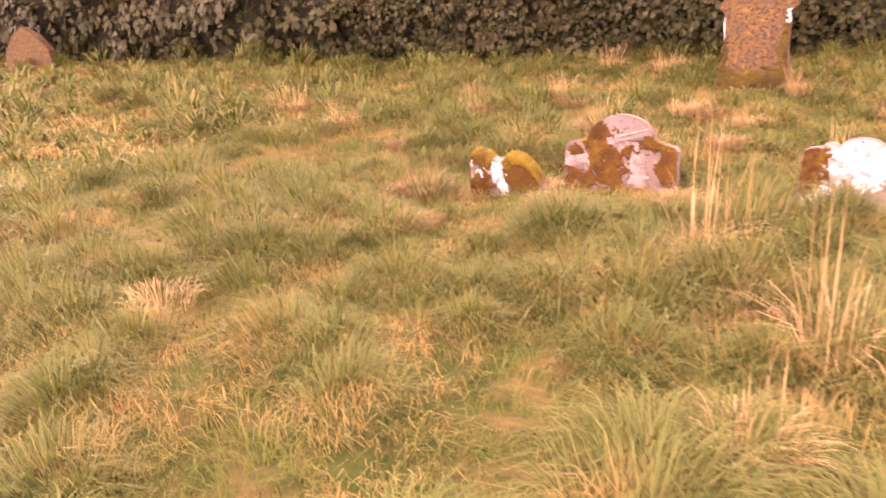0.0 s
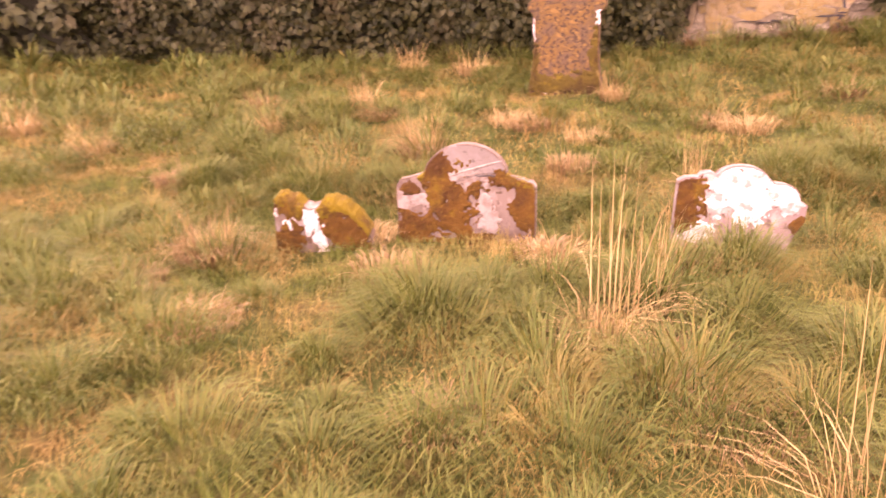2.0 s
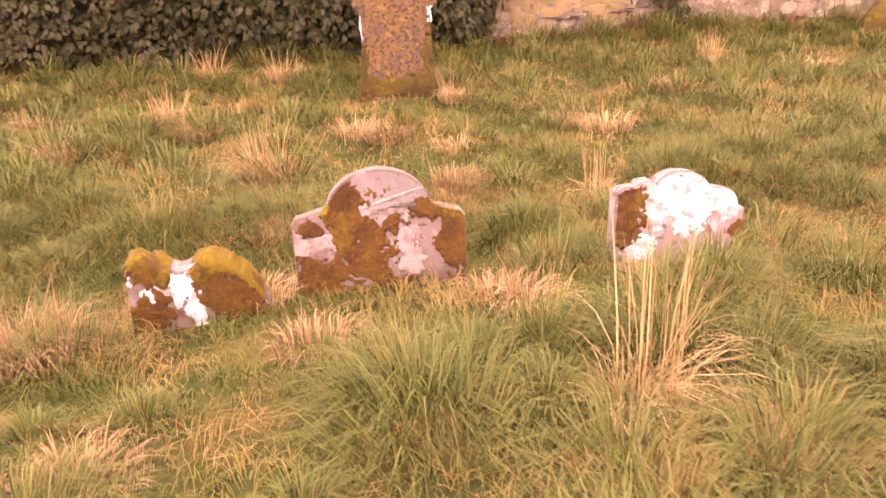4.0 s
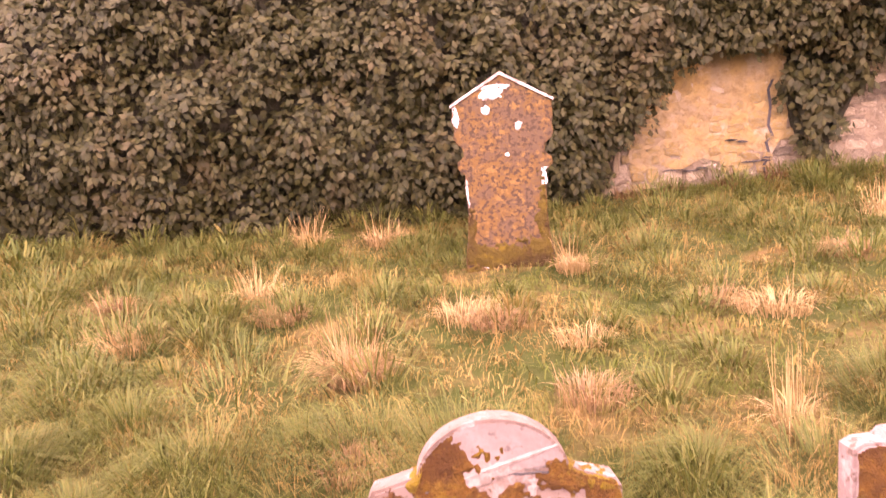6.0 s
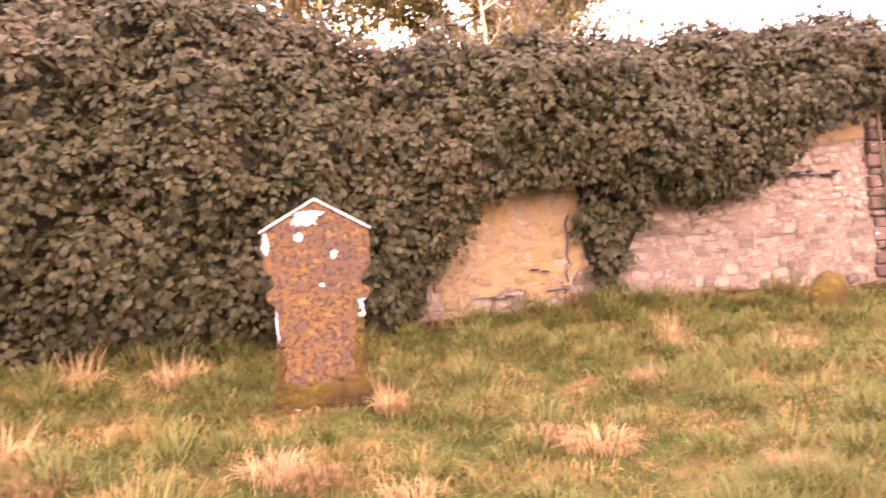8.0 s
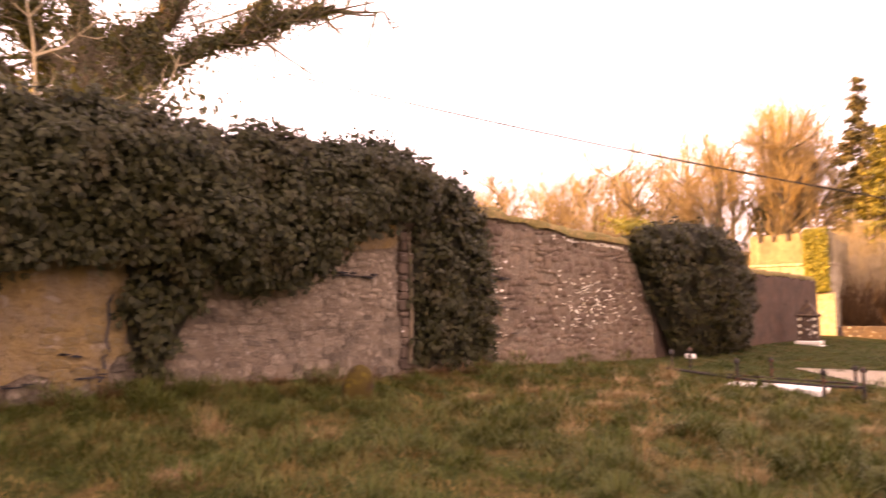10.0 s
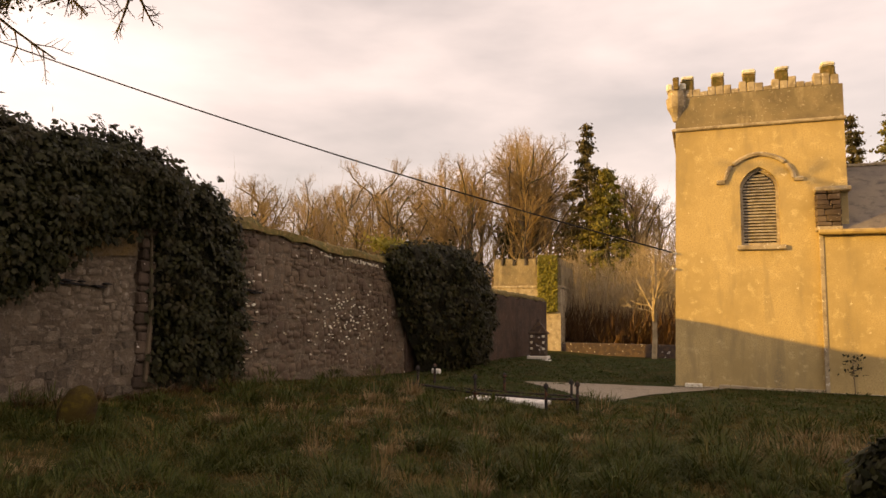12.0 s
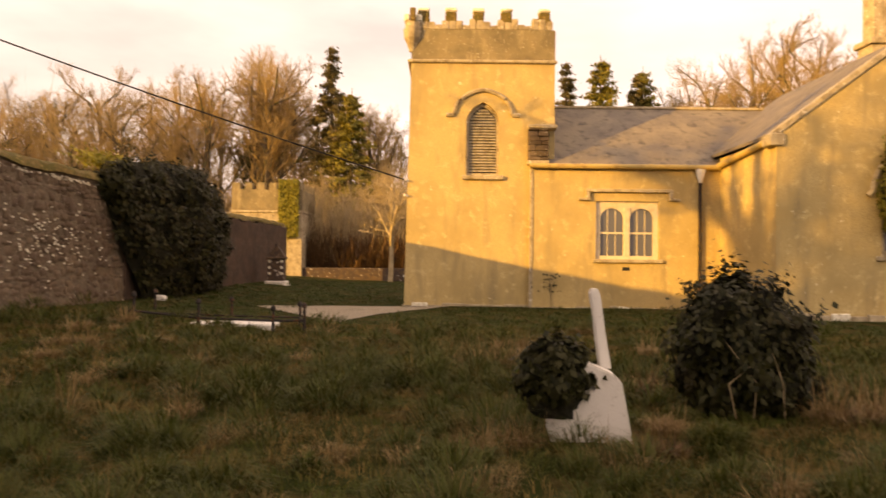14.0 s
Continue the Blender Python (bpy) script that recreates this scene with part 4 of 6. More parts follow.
cpart("nave_wall", prism([(XN, -0.3), (XN + 7.5, -0.3), (XN + 7.5, NE), (XN + 3.75, NR - 0.12), (XN, NE)], -24.5, -24.01), M_ROUGHCAST)
plinth_row(XN, -6.4, -0.24, -0.05, 0.2)
nave_roof = cpart("roof", prism([(XN - 0.12, NE + 0.02), (XN + 3.75, NR), (XN + 7.62, NE + 0.02), (XN + 7.62, NE - 0.08), (XN + 3.75, NR - 0.1), (XN - 0.12, NE - 0.08)], -24.6, -0.35), M_SLATE, "weathered slate nave roof")
for i in range(30):
    cpart("ridge_tile", boxes((XN + 3.66, XN + 3.84, -1.0 - i * 0.6 - 0.59, -1.0 - i * 0.6, NR - 0.03, NR + 0.07), bevel=0.02), M_DRESSED)
zk = 5.06
while zk < 6.08:
    hk = min(float(rng.uniform(0.1, 0.2)), 6.12 - zk)
    yk = -0.35 + float(rng.uniform(-0.12, 0.12))
    for y0, y1 in ((-0.68, yk - 0.006), (yk + 0.006, -0.02)):
        cpart("kneeler_stone", boxes((XN - 0.12 - float(rng.uniform(0, 0.03)), XN + 0.5, y0, y1, zk, zk + hk - 0.01), bevel=0.025, jitter=0.015), M_LICHEN_STONE)
    zk += hk
cpart("kneeler_cap", boxes((XN - 0.14, XN + 0.52, -0.98, -0.0, 6.125, 6.26), bevel=0.03), M_DRESSED)
cpart("kneeler_base", boxes((XN - 0.14, XN + 0.52, -0.7, 0.0, 4.92, 5.055), bevel=0.02), M_DRESSED)
cpart("pilaster", boxes((XN - 0.03, XN + 0.1, -0.19, -0.08, 0.1, 4.9), bevel=0.01), M_DRESSED, "pale corner strip")
bm = bmesh.new()
bars(bm, [(XN - 0.16, -0.05, NE - 0.03), (XN - 0.16, -6.46, NE - 0.03)], 0.085, 8)
gutter = cpart("gutter", bm, M_GUTTER, "ochre painted gutter")
for y in np.arange(-0.6, -6.4, -1.15):
    cpart("gutter_joint", bars(bmesh.new(), [(XN - 0.16, y, NE - 0.03), (XN - 0.16, y - 0.06, NE - 0.03)], 0.1, 8), M_GUTTER)
cpart("downpipe", bars(bmesh.new(), [(XN - 0.1, -5.75, 0.1), (XN - 0.1, -5.75, 4.5)], 0.055, 10), M_IRON, "dark iron downpipe")
cpart("hopper", bars(bmesh.new(), [(XN - 0.13, -5.75, 4.36), (XN - 0.13, -5.75, 4.56), (XN - 0.13, -5.75, 4.72), (XN - 0.13, -5.75, 4.8)], [0.06, 0.12, 0.16, 0.16], 8), M_WHITE_PAINT, "white rainwater hopper")


def lancet_window(name, x, yc, z0, z1, half):
    """A cream two-light window with round-headed lights and glazing bars."""
    w = cpart(name, wall_with_hole([(yc - half, z0), (yc + half, z0), (yc + half, z1), (yc - half, z1)], [(yc - half + 0.16, z0 + 0.12), (yc + half - 0.16, z0 + 0.12), (yc + half - 0.16, z1 - 0.2), (yc - half + 0.16, z1 - 0.2)], x + 0.10, x + 0.24), M_CREAM_PAINT, "cream painted two-light window")
    bits = [("mullion", boxes((x + 0.08, x + 0.26, yc - 0.1, yc + 0.1, z0 + 0.121, z1 - 0.201), bevel=0.01), M_CREAM_PAINT)]
    for s in (-1, 1):
        c = yc + s * (half - 0.16 + 0.1) / 2
        h = (half - 0.26) / 2
        # tracery above each round-headed light
        head = [(c - h, z1 - 0.2), (c + h, z1 - 0.2)] + [(c + h * math.cos(a), z1 - 0.2 - h + h * 0.92 * math.sin(a)) for a in np.linspace(0, math.pi, 12)]
        bits.append(("light_head", prism(head, x + 0.12, x + 0.22, "x"), M_CREAM_PAINT))
        bits.append(("pane", boxes((x + 0.19, x + 0.195, c - h, c + h, z0 + 0.12, z1 - 0.22)), M_GLASS))
        bits.append(("glazing_bar", boxes((x + 0.15, x + 0.2, c - h, c + h, (z0 + z1) / 2 - 0.12, (z0 + z1) / 2 - 0.06)), M_CREAM_PAINT))
        for k in (-0.33, 0.33):
            bits.append(("glazing_bar", boxes((x + 0.16, x + 0.188, c + k * h - 0.012, c + k * h + 0.012, z0 + 0.12, z1 - 0.3)), M_CREAM_PAINT))
    for nm, bm_, mt in bits:
        cpart(nm, bm_, mt, parent=w)
    return w


lancet_window("nave_window", XN, -3.36, 1.78, 3.73, 1.055)
cpart("window_sill", boxes((XN - 0.1, XN + 0.2, -4.55, -2.2, 1.66, 1.775), bevel=0.02), M_DRESSED)
cpart("hood_mould", boxes((XN - 0.12, XN + 0.02, -4.85, -1.95, 4.02, 4.13), (XN - 0.12, XN + 0.02, -2.08, -1.95, 3.82, 4.02), (XN - 0.12, XN + 0.02, -4.85, -4.72, 3.82, 4.02), (XN - 0.12, XN + 0.02, -2.1, -1.72, 3.74, 3.82), (XN - 0.12, XN + 0.02, -5.08, -4.7, 3.74, 3.82), bevel=0.015), M_DRESSED, "square hood mould")
cpart("wall_vent", boxes((XN - 0.004, XN + 0.02, -3.45, -3.2, 1.40, 1.52)), M_DARK, "small dark vent")
# dark sheet behind the nave window, for the shade inside
cpart("belfry_room", boxes((XN + 0.8, XN + 0.9, -4.6, -2.1, 1.6, 3.9)), M_DARK, "dark panel in place of the unlit church interior")

# transept
YS, TW = -6.46, 8.2
ya = YS - TW / 2
cpart("transept_wall", boxes((XS + 0.5, XN, YS - 0.5, YS, -0.3, NE + 0.3)), M_ROUGHCAST, "brightly sunlit transept side wall")
t_hole = pointed(ya, 1.15, 1.95, 3.5, 4.7)
cpart("transept_wall", wall_with_hole([(YS - TW, -0.3), (YS, -0.3), (YS, NE + 0.5), (ya, NE + 0.45 + TW / 2 * 0.7), (YS - TW, NE + 0.5)], t_hole, XS, XS + 0.5), M_ROUGHCAST, "grey shaded transept gable")
cpart("transept_wall", boxes((XS + 0.5, XN, YS - TW, YS - TW + 0.5, -0.3, NE + 0.2)), M_ROUGHCAST)
cpart("transept_window", wall_with_hole(pointed(ya, 1.148, 1.952, 3.5, 4.69), pointed(ya, 0.98, 2.1, 3.48, 4.5), XS + 0.15, XS + 0.27), M_DRESSED)
cpart("pane", boxes((XS + 0.22, XS + 0.23, ya - 1.1, ya + 1.1, 2.0, 4.6)), M_GLASS)
bm = bmesh.new()
bars(bm, [(XS - 0.03, ya + 1.55, 3.62)] + [(XS - 0.03, ya + 1.42 * math.cos(a), 3.7 + 1.35 * math.sin(a)) for a in np.linspace(0.05, math.pi - 0.05, 16)] + [(XS - 0.03, ya - 1.55, 3.62)], 0.09, 6)
cpart("hood_mould", bm, M_DRESSED)
cpart("window_sill", boxes((XS - 0.1, XS + 0.2, ya - 1.3, ya + 1.3, 1.82, 1.945), bevel=0.02), M_DRESSED)
plinth_row(XS, YS - TW, YS + 0.06, -0.1, 0.3)
z_e, z_r = NE + 0.55, NE + 0.55 + TW / 2 * 0.7
cpart("roof", prism([(YS + 0.15, z_e - 0.1), (ya, z_r + 0.02), (YS - TW - 0.15, z_e - 0.1), (YS - TW - 0.15, z_e - 0.2), (ya, z_r - 0.1), (YS + 0.15, z_e - 0.2)], XS + 0.35, XN + 4.2, "x"), M_SLATE, "slate transept roof")
cpart("gable_coping", prism([(YS + 0.2, z_e - 0.12), (ya, z_r + 0.2), (YS - TW - 0.2, z_e - 0.12), (YS - TW - 0.2, z_e - 0.3), (ya, z_r + 0.0), (YS + 0.2, z_e - 0.3)], XS - 0.06, XS + 0.34, "x", bevel=0.02), M_DRESSED, "weathered stone gable coping")
cpart("gable_kneeler", boxes((XS - 0.1, XS + 0.4, YS - 0.2, YS + 0.24, z_e - 0.45, z_e - 0.1), bevel=0.03), M_DRESSED)
cpart("gutter", bars(bmesh.new(), [(XS + 0.36, YS + 0.12, z_e - 0.28), (XN - 0.1, YS + 0.1, NE + 0.02)], 0.1, 8), M_GUTTER)
# chimney stack behind the gable
cpart("chimney", boxes((XS + 3.2, XS + 4.0, -12.3, -11.1, 6.5, 8.9), (XS + 3.1, XS + 4.1, -12.4, -11.0, 8.9, 9.1), (XS + 3.3, XS + 3.9, -12.2, -11.2, 9.1, 10.6), bevel=0.03), M_DRESSED, "stone chimney stack")

# ---- churchyard things ----
# railed grave plot: a pale kerb slab with low iron rails
plot = thing("grave_railing", "low rusted iron grave railing round a pale slab", "railing", (13.2, 7.3, 0.2))


def gpart(name, bm, mat, parent=plot, label=""):
    ob = part(name, bm, mat, parent, label)
    if parent is plot:
        ob.matrix_parent_inverse = plot.matrix_world.inverted()
    return ob


posts = [(13.0, 5.65), (13.05, 6.3), (13.1, 7.85), (13.15, 9.2), (14.3, 6.0), (14.55, 7.6), (14.7, 9.4)]
gpart("rail", bars(bmesh.new(), [(13.0, 5.65, 0.48), (13.05, 6.3, 0.46), (13.1, 7.85, 0.50), (13.2, 9.6, 0.66)], 0.026, 6), M_IRON)
gpart("rail", bars(bmesh.new(), [(14.3, 6.0, 0.42), (14.55, 7.6, 0.42), (14.7, 9.4, 0.46)], 0.02, 6), M_IRON)
gpart("rail", bars(bmesh.new(), [(13.0, 5.65, 0.42), (14.3, 6.0, 0.42)], 0.02, 6), M_IRON)
for i, (x, y) in enumerate(posts):
    g = float(ground_z(x, y))
    h = 0.46 + 0.08 * (i % 3 == 0)
    p = gpart("post", bars(bmesh.new(), [(x, y, g - 0.1), (x + 0.01, y, g + h * 0.8), (x + 0.01, y, g + h)], [0.035, 0.03, 0.028], 8), M_IRON)
    f = part("finial", bars(bmesh.new(), [(x, y, g + h), (x, y, g + h + 0.03), (x, y, g + h + 0.08), (x, y, g + h + 0.13)], [0.02, 0.06, 0.05, 0.006], 8), M_IRON, p)
slab_ob = part("grave_slab", boxes((13.3, 14.1, 6.4, 8.2, 0.15, 0.36), bevel=0.03), M_MARBLE)
tagged(slab_ob, "flat pale marble grave slab inside the railing", "grave slab")

# white block by the wall
tagged(part("white_stone", boxes((19.75, 20.0, 11.2, 11.48, 0.30, 0.56), bevel=0.04, jitter=0.02), M_MARBLE), "small white stone block in the grass", "stone")
# dark pillared monument near the gate
mon = thing("monument", "dark gabled grave monument on a white base", "monument", (33, 10.95, 0.2))
for nm, rows, mt, lb in (("base", [(-0.5, 0.5, -0.62, 0.62, -0.1, 0.16), (-0.4, 0.4, -0.5, 0.5, 0.16, 0.34)], M_MARBLE, "white stepped base"), ("body", [(-0.28, 0.28, -0.4, 0.4, 0.34, 1.4), (-0.34, 0.34, -0.47, 0.47, 1.4, 1.52)], M_DARK_STONE, "")):
    part(nm, boxes(*rows, bevel=0.03), mt, mon, lb)
part("gable", prism([(-0.42, 1.52), (0.42, 1.52), (0.2, 1.85), (0.08, 1.98), (0.08, 2.15), (-0.08, 2.15), (-0.08, 1.98), (-0.2, 1.85)], -0.2, 0.2, "x"), M_DARK_STONE, mon)
for s in (-1, 1):
    for z in (0.7, 1.0, 1.3):
        part("lichen_patch", boxes((-0.31, -0.27, s * 0.3 - 0.07, s * 0.3 + 0.07, z - 0.06, z + 0.06), bevel=0.02, jitter=0.02), M_WHITE_CAP, mon, "white lichen")

# leaning cross stone smothered in ivy
cross = thing("cross_headstone", "leaning pale headstone with a cross shaft and ivy", "headstone", (5.05, 1.5, 0.16), turn=90)
so = [(-0.36, -0.3), (0.34, -0.3), (0.36, 0.1), (0.37, 0.5), (0.36, 0.6), (0.30, 0.64), (0.22, 0.62), (0.19, 0.68), (0.12, 0.74), (0.0, 0.76), (-0.12, 0.74), (-0.22, 0.66), (-0.3, 0.6), (-0.36, 0.5)]
c1 = part("slab", prism(so, -0.06, 0.06, bevel=0.012), M_MARBLE, cross, "pale lichen-stained slab")
c1.matrix_local = pose(0, 0, 0, -10, 13, 0)
c2 = part("shaft", prism([(-0.05, 0.0), (0.052, 0.0), (0.05, 0.3), (0.042, 0.46), (0.046, 0.70), (0.02, 0.735), (-0.03, 0.725), (-0.046, 0.66), (-0.042, 0.3)], -0.045, 0.045, bevel=0.012), M_MARBLE, cross, "narrow white shaft")
c2.matrix_local = pose(-0.12, 0.0, 0.66, -2, 9, 0)


def ivy_ball(name, label, at, radii, count, seed, size=(0.06, 0.1), mat=M_IVY, flat=0.3):
    """A rounded ivy clump with an uneven outline and shoots that stand out of it."""
    e = thing(name, label, "ivy", at)
    bm = bmesh.new()
    bmesh.ops.create_icosphere(bm, subdivisions=4, radius=1)
    for v in bm.verts:
        k = 0.84 + 0.42 * noise.noise(v.co * 2.2 + Vector((seed, 0, 0))) + 0.2 * noise.noise(v.co * 5)
        v.co = Vector((v.co.x * radii[0] * k, v.co.y * radii[1] * k, max(-0.15, radii[2] * (flat + v.co.z * k))))
    # dark hull again holds the shade behind the leaves in its colour
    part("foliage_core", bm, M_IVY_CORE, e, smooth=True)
    d = rng.normal(0, 1, (count, 3))
    d /= np.linalg.norm(d, axis=1, keepdims=True)
    k = np.array([0.88 + 0.42 * noise.noise(Vector(q) * 2.2 + Vector((seed, 0, 0))) + 0.2 * noise.noise(Vector(q) * 5) for q in d]) + rng.exponential(0.07, count)
    p = np.column_stack([d[:, 0] * radii[0] * k, d[:, 1] * radii[1] * k, radii[2] * (flat + d[:, 2] * k)])
    keep = p[:, 2] > 0
    leaves("leaves", p[keep], (d + rng.normal(0, 0.45, d.shape) + [0, 0, 0.25])[keep], rng.uniform(*size, keep.sum()), mat, e)
    return e


ivy_ball("ivy_clump", "dark ivy clump climbing the leaning headstone", (4.95, 1.84, 0.55), (0.24, 0.33, 0.36), 1500, 3, flat=0.55)
ivy_ball("ivy_bush", "dark rounded ivy bush swallowing a grave", (6.3, -0.4, 0.15), (0.62, 0.70, 0.92), 6500, 8, flat=0.62)
for i, (x, y, z, a, b_) in enumerate(((5.68, -0.25, 1.0, 0.0, 0.3), (5.62, -0.05, 0.8, 0.1, -0.25), (5.66, -0.55, 0.9, 0.05, 0.1))):
    tagged(part("dead_stem", bars(bmesh.new(), [(x, y, 0.25), (x - 0.06, y + a, 0.6), (x - 0.05, y + a + b_, z)], [0.007, 0.006, 0.003], 5), M_PALE_TWIG), "bare pale dead stem in front of ivy bush", "stem")
ivy_ball("ivy_shrub", "ivy on the transept gable, coloured sunlit yellow-green", (17.7, -9.75, 2.6), (0.5, 0.55, 1.3), 2500, 12, size=(0.09, 0.15), mat=M_IVY_SUNLIT, flat=0.9)
# saplings by the nave wall
for x, y, h in ((21.5, -0.75, 1.1), (19.5, -5.2, 0.9)):
    e = thing("sapling", "small leafy sapling at the church wall foot", "plant", (x, y, float(ground_z(x, y))))
    bm = bmesh.new()
    bars(bm, [(0, 0, -0.05), (0.02, 0.03, h * 0.6), (0.0, 0.05, h)], [0.012, 0.01, 0.005], 5)
    for k in range(6):
        a = k * 2.4
        bars(bm, [(0.01, 0.03, h * (0.4 + 0.1 * k)), (0.25 * math.cos(a), 0.03 + 0.25 * math.sin(a), h * (0.55 + 0.09 * k))], [0.006, 0.003], 4)
    part("stem", bm, M_BARK, e)
    p = np.column_stack([rng.normal(0, 0.17, 60), rng.normal(0.03, 0.17, 60), rng.uniform(h * 0.5, h * 1.05, 60)])
    leaves("leaves", p, rng.normal(0, 1, (60, 3)) + [-0.5, 0, 0.4], rng.uniform(0.07, 0.13, 60), M_IVY, e)

# gate tower with battlements beyond the wall
gate = thing("gate_tower", "small battlemented stone gate tower with sunlit ivy", "tower", (44, 14, 0.3))
gw = [(0, 4.4, -2.05, 2.5, -0.5, 5.75)]
part("body", boxes(*gw, bevel=0.02), M_DRESSED, gate, "pale rendered tower body")
# parapet and merlons greyer than the body below
part("parapet_wall", boxes((-0.02, 4.42, -2.07, 2.52, 4.42, 5.76), bevel=0.01), M_GREYCAST, gate, "grey parapet")
part("string_course", boxes((-0.08, 4.48, -2.13, 2.58, 4.25, 4.4), bevel=0.02), M_DRESSED, gate)
for k in range(6):
    y = -1.75 + k * 0.8
    part("merlon", boxes((-0.02, 0.4, y - 0.26, y + 0.26, 5.75, 6.2), bevel=0.02), M_GREYCAST, gate)
    if k < 5:
        part("merlon", boxes((0.6 + k * 0.8, 1.1 + k * 0.8, -2.06, -1.66, 5.75, 6.2), bevel=0.02), M_GREYCAST, gate)
part("slit_window", boxes((-0.02, 0.1, 0.55, 0.75, 2.6, 3.5)), M_DARK, gate, "narrow dark slit")
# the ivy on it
e = thing("ivy_patch", "ivy on the gate tower, coloured bright as if sunlit", "ivy", (43.8, 12.8, 3))
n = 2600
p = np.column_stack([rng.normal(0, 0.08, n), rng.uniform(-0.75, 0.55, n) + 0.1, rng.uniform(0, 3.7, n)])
leaves("leaves", p, rng.normal(0, 0.5, (n, 3)) + [-1, 0.2, 0.3], rng.uniform(0.12, 0.22, n), M_IVY_SUNLIT, e)
# low boundary wall beyond the lawn
tagged(part("wall_east", boxes((44.2, 44.8, -2, 11.95, -0.3, 1.0), bevel=0.03), M_DARK_STONE), "low dark stone boundary wall", "wall", kind="structure")

# overhead cable from the trees to the tower corner
T = Vector((XT - 0.16, YT1 + 0.12, 4.38))
pole = thing("utility_pole", "tall wooden utility pole beyond the wall", "pole", (9.4, 34.9, 0.7))
bm = bars(bmesh.new(), [(0, 0, -0.5), (0, 0, 8), (0, 0, 14.3)], [0.16, 0.14, 0.12], 10)
part("shaft", bm, M_BARK, pole)

# ---- trees ----


class Tubes:
    """Gathers tapered branches into arrays."""

    def __init__(self):
        self.v, self.f, self.t, self.n = [], [], [], 0

    def add(self, pts, rad, sides):
        pts, rad = np.asarray(pts), np.asarray(rad)
        d = np.gradient(pts, axis=0)
        d /= np.linalg.norm(d, axis=1, keepdims=True) + 1e-9
        ref = np.where(np.abs(d[:, 2:3]) < 0.9, np.array([[0, 0, 1.0]]), np.array([[1.0, 0, 0]]))
        u = np.cross(d, ref)
        u /= np.linalg.norm(u, axis=1, keepdims=True) + 1e-9
        w = np.cross(d, u)
        a = np.arange(sides) * math.tau / sides
        ring = pts[:, None] + (u[:, None] * np.cos(a)[None, :, None] + w[:, None] * np.sin(a)[None, :, None]) * rad[:, None, None]
        m = len(pts)
        i = np.arange(m * sides).reshape(m, sides) + self.n
        nx = np.roll(i, -1, axis=1)
        self.f.append(np.stack([i[:-1], nx[:-1], nx[1:], i[1:]], -1).reshape(-1, 4))
        self.v.append(ring.reshape(-1, 3))
        self.n += m * sides

    def twig(self, a, b, width):
        """The last thin twig of a branch, a sliver that tapers to its tip."""
        a, b = np.asarray(a), np.asarray(b)
        side = np.cross(b - a, (0.31, 0.52, 0.79))
        side *= width / (np.linalg.norm(side) + 1e-9)
        self.v.append(np.stack([a - side, a + side, b]))
        self.t.append([[self.n, self.n + 1, self.n + 2]])
        self.n += 3

    def build(self, name, mat, parent, label=""):
        if self.t:
            return raw(name, np.concatenate(self.v), [np.concatenate(self.f), np.concatenate(self.t)], mat, parent, label, smooth=True)
        return raw(name, np.concatenate(self.v), [np.concatenate(self.f)], mat, parent, label, smooth=True)


def grow(r, big, small, p, d, length, radius, level, levels, upward=0.25, ends=None, fine=False):
    """One branch and its side branches."""
    if fine and level >= 4:
        d = np.array(d, dtype=float) + r.normal(0, 0.2, 3)
        tip = np.array(p) + d / np.linalg.norm(d) * length
        small.twig(p, tip, radius * 0.9 + 0.003)
        if level < levels:
            for k in range(3):
                s = r.uniform(0.2, 0.95)
                nd = d + r.normal(0, 0.55, 3) + np.array([0, 0, upward * 0.4])
                grow(r, big, small, np.array(p) * (1 - s) + tip * s, nd / np.linalg.norm(nd), length * r.uniform(0.5, 0.75), radius * 0.6, level + 1, levels, upward, ends, fine)
        return
    n = 5 if level < 2 else (3 if level < (3 if fine else 4) else 2)
    pts, dirs = [np.array(p)], []
    d = np.array(d, dtype=float)
    for _ in range(n - 1):
        d = d + r.normal(0, 0.16 if level else 0.07, 3) + np.array([0, 0, upward * 0.35])
        d /= np.linalg.norm(d)
        pts.append(pts[-1] + d * length / (n - 1))
        dirs.append(d)
    rad = radius * np.linspace(1, 0.45, n)
    (big if level < 2 else small).add(pts, rad, 7 if level == 0 else (5 if level == 1 else 3))
    if ends is not None and level >= 1:
        ends.append(pts[-1])
    if level >= levels:
        return
    kids = (10, 7, 6, 4)[min(level, 3)]
    for k in range(kids):
        s = (0.32 if level == 0 else 0.2) + 0.8 * (k + r.uniform(0, 1)) / kids * 0.85
        i = min(int(s * (n - 1)), n - 2)
        f = s * (n - 1) - i
        q = pts[i] * (1 - f) + pts[i + 1] * f
        ax = r.normal(0, 1, 3)
        ax -= ax.dot(dirs[i]) * dirs[i]
        ax /= np.linalg.norm(ax) + 1e-9
        t = r.uniform(0.6, 1.15)
        nd = dirs[i] * math.cos(t) + ax * math.sin(t) + np.array([0, 0, upward * (0.5 if level else 1.0)])
        grow(r, big, small, q, nd / np.linalg.norm(nd), length * r.uniform(0.42, 0.6) * (1.2 - 0.6 * s if level == 0 else 1.05 - 0.35 * s), radius * 0.5 * (1.15 - 0.5 * s), level + 1, levels, upward, ends, fine)


